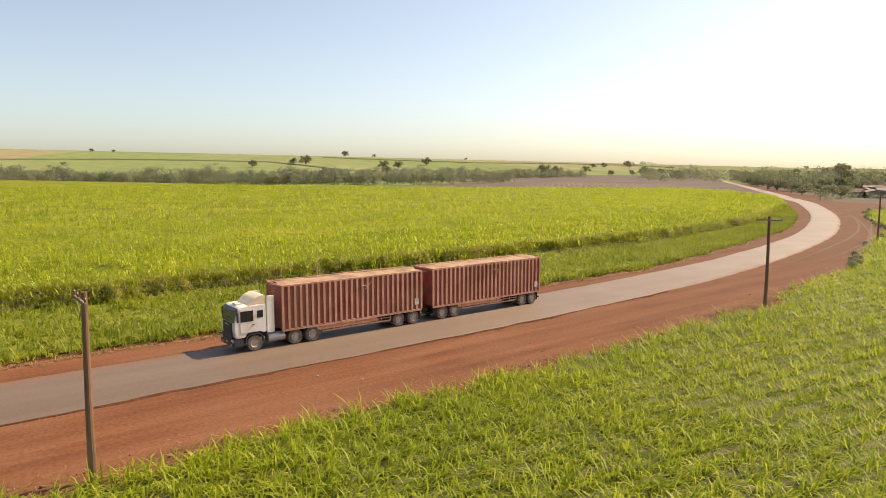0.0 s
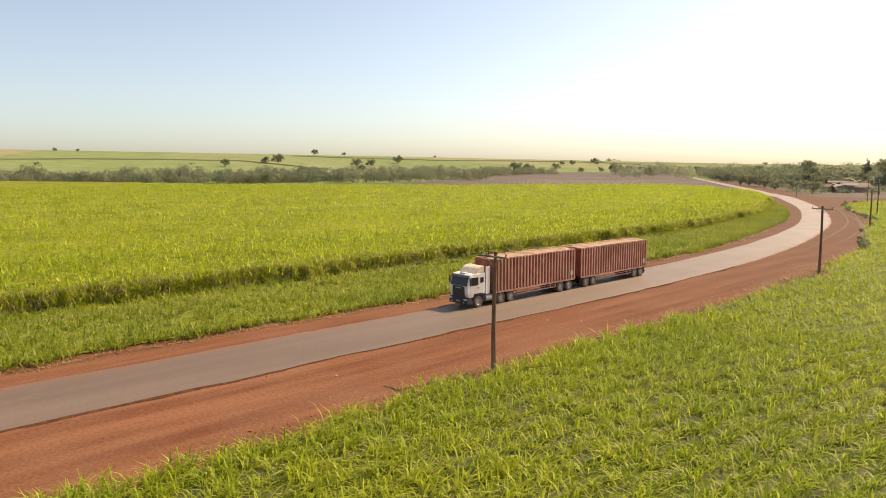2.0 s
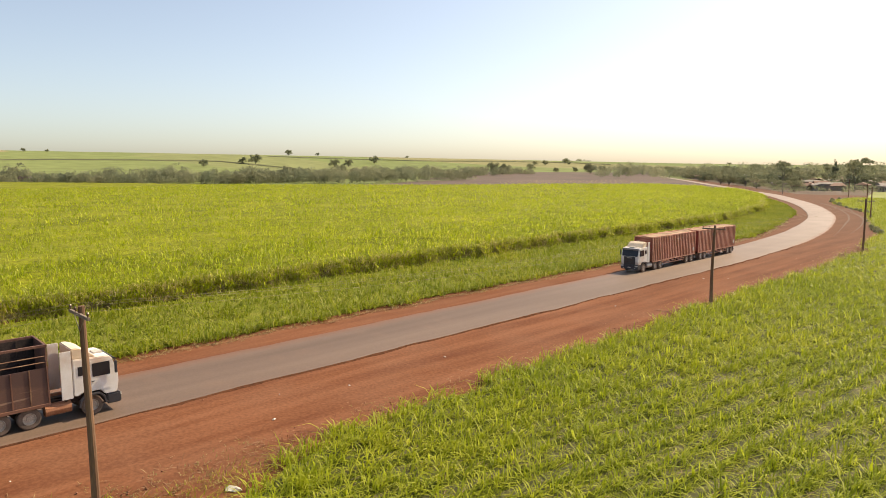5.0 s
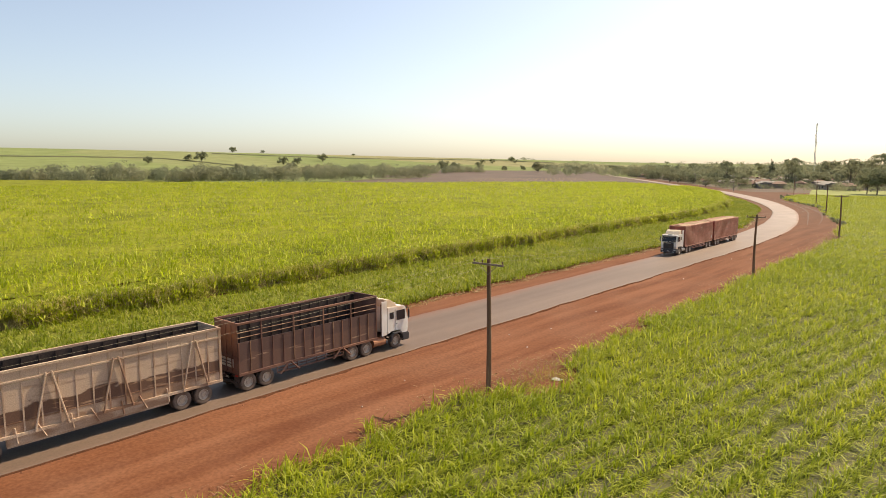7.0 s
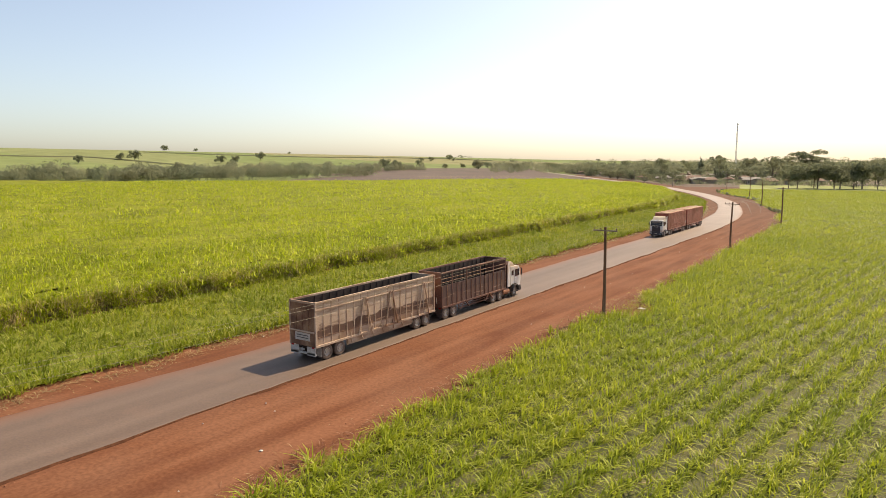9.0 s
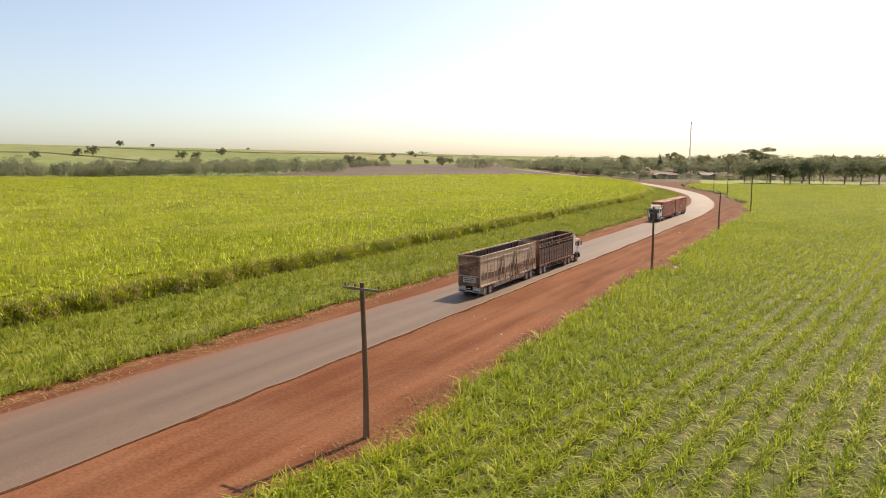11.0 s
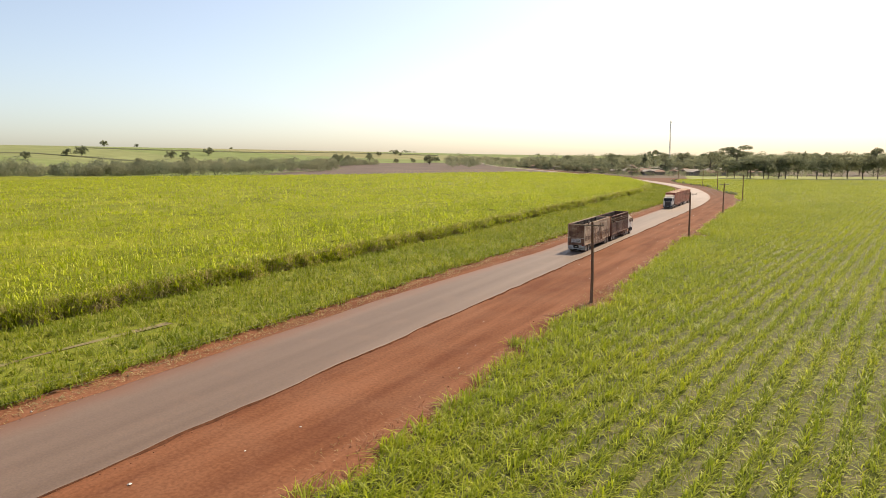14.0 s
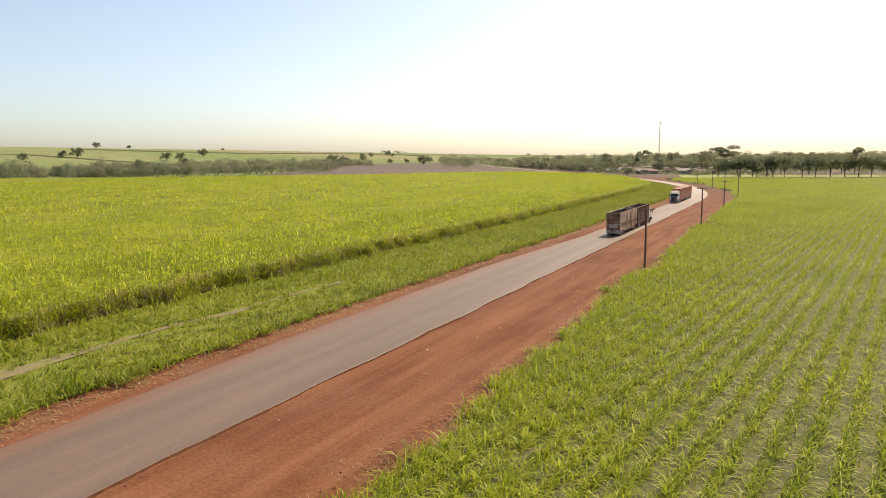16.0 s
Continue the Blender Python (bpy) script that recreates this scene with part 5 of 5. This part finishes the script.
def tractor(name, label, orange):
    """White cab-over tractor unit, its front axle at the origin, facing -y."""
    ob = tagged(new(name), label, "truck", "sugar cane road trains")
    part("chassis", boxed(-0.45, 0.45, -0.9, 5.1, 0.75, 1.0, 0.02), M_CHASSIS, ob)
    cab = part("cab", profile([(-1.30, 1.02), (-1.40, 1.55), (-1.40, 2.05), (-1.12, 3.02), (-0.95, 3.14), (0.85, 3.22), (0.88, 1.25), (0.62, 1.2), (0.50, 1.32), (-0.50, 1.32), (-0.66, 1.02)], -1.22, 1.22, 0.045), M_WHITE, ob, "dusty white cab shell")
    part("windshield", profile([(-1.412, 2.10), (-1.425, 2.10), (-1.160, 2.98), (-1.147, 2.98)], -1.10, 1.10), M_GLASS, cab, "dark tinted windshield")
    part("sun_visor", profile([(-1.18, 2.93), (-1.36, 2.86), (-1.36, 2.90), (-1.12, 3.06)], -1.12, 1.12), M_DARK_PANEL, cab)
    grille = part("grille", boxed(-0.80, 0.80, -1.455, -1.39, 1.02, 2.06, 0.02), M_DARK_PANEL, cab, "dark grey front grille")
    for k in range(4):
        part("grille_slat", boxed(-0.72, 0.72, -1.475, -1.45, 1.18 + 0.17 * k, 1.24 + 0.17 * k), M_CHASSIS, grille)
    part("badge", boxed(-0.34, 0.34, -1.485, -1.455, 1.86, 1.94), M_ALU, grille, "pale bar-shaped badge")
    bumper = part("bumper", boxed(-1.23, 1.23, -1.50, -0.75, 0.42, 1.0, 0.06), M_DARK_PANEL, ob, "dark plastic bumper")
    for s in (-1, 1):
        part("headlight", boxed(s * 0.98 - 0.2, s * 0.98 + 0.2, -1.515, -1.45, 0.78, 0.95, 0.015), M_LAMP_GLASS, bumper)
        part("fog_lamp", boxed(s * 0.8 - 0.09, s * 0.8 + 0.09, -1.512, -1.45, 0.52, 0.62), M_LAMP_GLASS, bumper)
        x = s * 1.225
        door = part("door", boxed(min(x, x + s * 0.02), max(x, x + s * 0.02), -1.0, 0.02, 1.36, 3.0, 0.006), M_WHITE, cab)
        part("side_window", boxed(min(x + s * 0.021, x + s * 0.032), max(x + s * 0.021, x + s * 0.032), -0.98, -0.08, 2.12, 2.86), M_GLASS, door, "dark side window")
        part("handle", boxed(min(x + s * 0.02, x + s * 0.05), max(x + s * 0.02, x + s * 0.05), -0.16, -0.02, 1.86, 1.91), M_DARK_PANEL, door)
        part("sleeper_window", boxed(min(x, x + s * 0.012), max(x, x + s * 0.012), 0.2, 0.62, 2.3, 2.8), M_GLASS, cab)
        mirror = part("mirror", boxed(s * 1.40 - 0.07, s * 1.40 + 0.07, -1.30, -1.18, 2.15, 2.85, 0.03), M_DARK_PANEL, cab, "dark door mirror")
        part("mirror_arm", bar((s * 1.2, -1.15, 2.9), (s * 1.4, -1.24, 2.9), 0.02), M_DARK_PANEL, mirror)
        part("step", boxed(s * 1.14 - 0.1, s * 1.14 + 0.1, -0.85, -0.45, 0.55, 0.62), M_CHASSIS, ob)
        arch = [(-0.68, 0.62), (-0.62, 1.0), (-0.36, 1.25), (0.36, 1.25), (0.62, 1.0), (0.72, 0.62), (0.63, 0.62), (0.54, 0.95), (0.32, 1.17), (-0.32, 1.17), (-0.54, 0.95), (-0.6, 0.62)]
        part("mudguard", profile(arch, s * 1.24 - 0.22, s * 1.24), M_DARK_PANEL, ob)
        part("side_fairing", boxed(s * 1.2 - 0.03, s * 1.2 + 0.03, 0.90, 1.45, 1.15, 3.75, 0.02), M_WHITE, ob, "white air deflector panel")
        part("fuel_tank", tube(bmesh.new(), [(s * 0.88, 1.0, 0.72), (s * 0.88, 2.25, 0.72)], [0.33, 0.33], 14), M_TANK if orange else M_ALU, ob)
        guard = [(2.35, 0.98), (2.55, 1.14), (4.85, 1.14), (5.05, 0.98), (5.05, 0.94), (4.83, 1.09), (2.57, 1.09), (2.35, 0.94)]
        part("rear_mudguard", profile(guard, s * 1.02 - 0.25, s * 1.02 + 0.2), M_CHASSIS, ob)
    part("roof_deflector", profile([(-0.35, 3.17), (0.15, 3.62), (0.55, 3.80), (0.86, 3.80), (0.86, 3.2)], -1.08, 1.08, 0.05), M_CREAM, ob, "sun-yellowed cream roof deflector")
    part("roof_hatch", boxed(-0.34, 0.34, -0.92, -0.45, 3.14, 3.24, 0.02), M_FLAP, ob)
    part("wiper", bar((-0.6, -1.43, 2.12), (0.1, -1.36, 2.45), 0.012), M_DARK_PANEL, cab)
    part("number_plate", boxed(-0.22, 0.22, -1.512, -1.50, 0.62, 0.74), M_FLAP, bumper, "pale blank plate")
    part("exhaust", tube(bmesh.new(), [(-0.95, 1.2, 1.0), (-0.95, 1.2, 3.5)], [0.09, 0.08], 8), M_CHASSIS, ob)
    part("coupling_plate", boxed(-0.45, 0.45, 3.1, 4.2, 1.0, 1.16, 0.03), M_CHASSIS, ob)
    axle(ob, 0.0, 1.06, False)
    for y in (3.0, 4.35):
        axle(ob, y, 1.07, True)
    return ob


def trailer(name, label, y0, y1, axles, wall, rib, inner, style, near=1):
    """A cane trailer in the tractor's coordinates: frame, ribbed walls, rails, running gear and guards.
    style: red (loaded), oxblood (empty, low side with rails), beige (empty, braced)."""
    ob = tagged(new(name), label, "trailer", "sugar cane road trains")
    w, z0, z1 = 1.27, 1.22, 4.22
    rd, rw = (0.09, 0.085) if style == "red" else (0.022, 0.035)
    for s in (-1, 1):
        part("frame_beam", boxed(s * 0.5 - 0.07, s * 0.5 + 0.07, y0 + 0.4, y1 - 0.1, 0.86, z0, 0.01), M_CHASSIS, ob)
    part("floor", boxed(-w + 0.05, w - 0.05, y0 + 0.05, y1 - 0.05, z0, z0 + 0.08), inner, ob)
    part("front_wall", boxed(-w + 0.055, w - 0.055, y0, y0 + 0.06, z0, z1), wall, ob)
    part("rear_wall", boxed(-w + 0.055, w - 0.055, y1 - 0.06, y1, z0 - 0.1, z1 - 0.02), M_RUST if style == "beige" else wall, ob)
    for s in (-1, 1):
        low = 3.12 if (style == "oxblood" and s == near) else z1
        side = part("side_wall", boxed(min(s * w, s * (w - 0.05)), max(s * w, s * (w - 0.05)), y0, y1, z0 - 0.08, low), {"red": wall, "beige": M_BEIGE_SIDE, "oxblood": M_BROWN_SIDE}[style], ob)
        # a thin dark plate is added over the inner face of each wall
        if style != "red":
            part("lining", boxed(min(s * (w - 0.052), s * (w - 0.072)), max(s * (w - 0.052), s * (w - 0.072)), y0 + 0.07, y1 - 0.07, z0 + 0.085, low - 0.01), inner, ob, "dark inner wall")
        part("bottom_rail", boxed(s * w - 0.08, s * w + 0.08, y0, y1, z0 - 0.16, z0, 0.01), rib, ob)
        part("top_rail", boxed(s * w - 0.07, s * w + 0.07, y0, y1, z1, z1 + 0.13, 0.01), rib, ob)
        n = int((y1 - y0) / (0.46 if style == "red" else 0.8))
        for k in range(n + 1):
            y = y0 + 0.06 + (y1 - y0 - 0.12) * k / n
            if style != "oxblood" or s != near:
                part("rib", boxed(min(s * w, s * (w + rd)), max(s * w, s * (w + rd)), y - rw, y + rw, z0, z1), rib, ob)
            else:
                part("rib", boxed(min(s * w, s * (w + 0.04)), max(s * w, s * (w + 0.04)), y - 0.03, y + 0.03, z0, low), M_RUST if k % 4 == 1 else rib, ob)
            if style == "oxblood" and s == near and k % 3 == 0:
                part("rail_post", boxed(s * w - 0.035, s * w + 0.035, y - 0.04, y + 0.04, low, z1), rib, ob)
            if style != "red":
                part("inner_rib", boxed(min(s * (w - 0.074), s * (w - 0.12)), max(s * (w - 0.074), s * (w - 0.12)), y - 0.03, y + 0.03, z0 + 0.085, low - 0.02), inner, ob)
        if style == "oxblood" and s == near:
            for z in (3.42, 3.74):
                part("side_rail", bar((s * w, y0, z), (s * w, y1, z), 0.028), M_RUST, ob, "rusty tubular side rail")
        # guard lattice between the axle groups
        ga, gb = axles[0] + 0.8, axles[-1] - 0.8
        gaps = [(a, b) for a, b in zip(axles, axles[1:]) if b - a > 3]
        ga, gb = (gaps[0][0] + 0.8, gaps[0][1] - 0.75) if gaps else (y0 + 3.2, axles[0] - 0.8)
        guard = part("side_guard", boxed(s * 1.2 - 0.03, s * 1.2 + 0.03, ga, gb, 0.58, 0.68), rib, ob)
        part("guard_rail", boxed(s * 1.2 - 0.03, s * 1.2 + 0.03, ga, gb, 0.84, 0.90), rib, guard)
        m = int((gb - ga) / 0.75)
        for k in range(m + 1):
            y = ga + (gb - ga) * k / m
            part("guard_post", boxed(s * 1.2 - 0.02, s * 1.2 + 0.02, y - 0.03, y + 0.03, 0.68, z0 - 0.16), rib, guard)
        if style != "red":
            lo, hi = gaps[0] if gaps else (y0 + 3.4, axles[0])
            if style == "beige":
                part("side_skirt", boxed(min(s * (w - 0.03), s * (w + 0.02)), max(s * (w - 0.03), s * (w + 0.02)), lo + 0.75, hi - 0.75, 0.70, z0 - 0.16), M_BEIGE_SIDE, ob, "scuffed beige side skirt")
                for k in range(7):
                    y = lo + 1.0 + (hi - lo - 2.0) * k / 6
                    part("skirt_brace", bar((s * (w + 0.05), y - 0.18, 0.74), (s * (w + 0.05), y + (0.2 if k % 2 else -0.1), z0 + 0.3), 0.04), rib, ob)
                part("ledge", boxed(s * w - 0.02, s * w + 0.07, y0 + 0.1, y1 - 0.1, 1.72, 1.78), M_RUST, ob, "rusty ledge along the side")
                for y in (y0 + 0.09, y1 - 0.09):
                    part("corner_post", boxed(s * w - 0.05, s * w + 0.1, y - 0.085, y + 0.085, z0 - 0.1, z1 + 0.02, 0.01), rib, ob)
                part("waist_rail", boxed(s * w - 0.06, s * w + 0.06, y0, y1, 3.72, 3.80), rib, ob)
            for c in ((0.12, 0.42, 0.64) if style == "beige" else (0.3, 0.68)):
                y = y0 + (y1 - y0) * c
                for d in (-0.75, 0.75):
                    part("brace", bar((s * (w + 0.1), y + (0.12 if d > 0 else -0.12), 3.9 if style == "beige" else 1.15), (s * (w + 0.1), y + d, z0 - 0.1 if style == "beige" else 0.2 + 0.35), 0.055), rib, ob)
        for y in axles:
            arch = [(y - 0.58, 1.05), (y - 0.5, 1.13), (y + 0.5, 1.13), (y + 0.58, 1.05), (y + 0.5, 1.1), (y - 0.5, 1.1)]
            part("mudguard", profile(arch, s * 1.05 - 0.25, s * 1.05 + 0.18), M_CHASSIS, ob)
        part("mud_flap", boxed(s * 0.95 - 0.3, s * 0.95 + 0.3, axles[-1] + 0.62, axles[-1] + 0.65, 0.32, 1.0), M_FLAP if style == "beige" else M_CHASSIS, ob)
        if style == "beige":
            part("rear_flap", boxed(s * 0.85 - 0.42, s * 0.85 + 0.42, y1 - 0.02, y1 + 0.02, 0.45, 1.08), M_FLAP, ob, "dirty white rear mud flap")
        part("tail_light", boxed(s * 1.05 - 0.12, s * 1.05 + 0.12, y1 - 0.02, y1 + 0.03, 1.02, 1.11), M_RED_LENS, ob)
    part("rear_beam", boxed(-1.25, 1.25, y1 - 0.12, y1 + 0.02, 0.52, 0.66, 0.01), M_FLAP if style == "beige" else M_CHASSIS, ob)
    part("number_plate", boxed(-0.2, 0.2, y1 + 0.02, y1 + 0.03, 0.8, 0.92), M_FLAP, ob, "pale blank plate")
    for y in (y0 + 0.05, y1 - 0.05):
        part("end_rail", boxed(-w + 0.07, w - 0.07, y - 0.05, y + 0.05, z1 + (0 if y < y1 - 1 else -0.02), z1 + 0.12), rib, ob)
    if style == "red":
        xs, ys = np.linspace(-w + 0.08, w - 0.08, 13), np.linspace(y0 + 0.12, y1 - 0.12, 50)
        X, Y = np.meshgrid(xs, ys, indexing="ij")
        Z = z1 - 0.02 + 0.24 * (1 - (X / w) ** 2) * (0.8 + 0.3 * wave(X, Y, 5, 71)) + 0.04 * wave(X, Y, 1.1, 72)
        load = sheet("load", np.stack([X, Y, Z], -1).reshape(-1, 3), grid_faces(13, 50), M_LOAD, True)
        load.parent = ob
        tagged(load, "tan netting drawn over the cane load")
        for s in (-1, 1):
            yc = y0 + (y1 - y0) * 0.56
            for a, b in (((yc - 0.1, 3.35), (yc + 0.55, 3.95)), ((yc + 0.15, 3.6), (yc - 0.4, 3.72))):
                part("tarp_hook", bar((s * (w + 0.12), *a), (s * (w + 0.12), *b), 0.03), M_BEIGE, ob, "yellowed tarp lever")
        part("reflector_panel", boxed(w + 0.09, w + 0.10, y1 - 0.75, y1 - 0.35, 1.6, 2.1), M_FLAP, ob)
    else:
        for x in (-0.62, 0.0, 0.62):
            part("rear_post", boxed(x - 0.045, x + 0.045, y1, y1 + 0.05, z0 + (0.9 if style == "beige" else 0), z1 - 0.05), M_RUST if style == "beige" else rib, ob)
        part("rear_rail", boxed(-w + 0.06, w - 0.06, y1 + 0.002, y1 + 0.06, 2.12, 2.22), rib, ob)
        part("rear_sign", boxed(-0.75, 0.75, y1, y1 + 0.02, 1.5, 2.05), M_FLAP, ob, "faded pale sign with worn print")
        for z in (1.66, 1.84):
            part("print_bar", boxed(-0.6, 0.6, y1 + 0.02, y1 + 0.024, z, z + 0.07), M_BAR, ob)
    for y in axles:
        axle(ob, y, 1.07, True)
    part("drawbar", boxed(-0.12, 0.12, y0 - 0.95, y0 + 0.6, 0.92, 1.08), M_CHASSIS, ob)
    return ob


def road_train(m, colours):
    for ob in colours:
        ob.matrix_basis = m


red_at = pose(-4.1, 20.5, 0.08)
road_train(red_at, (
    tractor("truck_tractor", "white cab-over truck hauling red trailers on the asphalt", False),
    trailer("cane_trailer", "ribbed faded-red cane trailer loaded under tan netting", 2.0, 14.1, (11.9, 13.3), M_RED, M_RED_RIB, M_RED, "red"),
    trailer("cane_trailer", "ribbed faded-red rear cane trailer on two axle pairs", 15.2, 27.8, (16.3, 17.6, 25.6, 26.9), M_RED, M_RED_RIB, M_RED, "red"),
))
brown_at = pose(-0.2, -45.7, 0.075, 0, 0, 180)
road_train(brown_at, (
    tractor("truck_tractor", "white cab-over truck with a rusty tank hauling empty trailers", True),
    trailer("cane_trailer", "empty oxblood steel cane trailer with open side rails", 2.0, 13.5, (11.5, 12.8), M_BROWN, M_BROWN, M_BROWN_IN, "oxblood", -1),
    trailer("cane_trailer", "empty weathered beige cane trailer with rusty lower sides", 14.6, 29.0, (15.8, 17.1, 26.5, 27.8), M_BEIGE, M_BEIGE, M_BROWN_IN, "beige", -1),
))


# ---- small things on the verge ----
def litter(x, y, s, turn):
    bm = bmesh.new()
    vs = [bm.verts.new((math.cos(a) * s * r, math.sin(a) * s * 0.6 * r, 0.02 + 0.02 * math.sin(3 * a))) for a, r in ((0, 1), (1.1, 0.8), (2.2, 1.1), (3.3, 0.7), (4.4, 1), (5.4, 0.8))]
    top = bm.verts.new((0, 0, 0.06 + s * 0.2))
    for i in range(6):
        bm.faces.new((vs[i], vs[(i + 1) % 6], top))
    bm.faces.new(vs[::-1])
    ob = tagged(part("litter_scrap", bm, M_WHITE_BIT), "small pale scrap lying on the red earth", "litter", "litter on the dirt")
    ob.matrix_basis = pose(x, y, 0.0, 0, 0, turn)


lit = random.Random(8)
for k in range(34):
    y = lit.uniform(-175, 60)
    litter(lit.uniform(3.0, 10.5) if k % 4 else lit.uniform(-9.4, -7.6), y, lit.uniform(0.05, 0.14), lit.uniform(0, 360))
litter(14.2, -44.2, 0.5, 30)
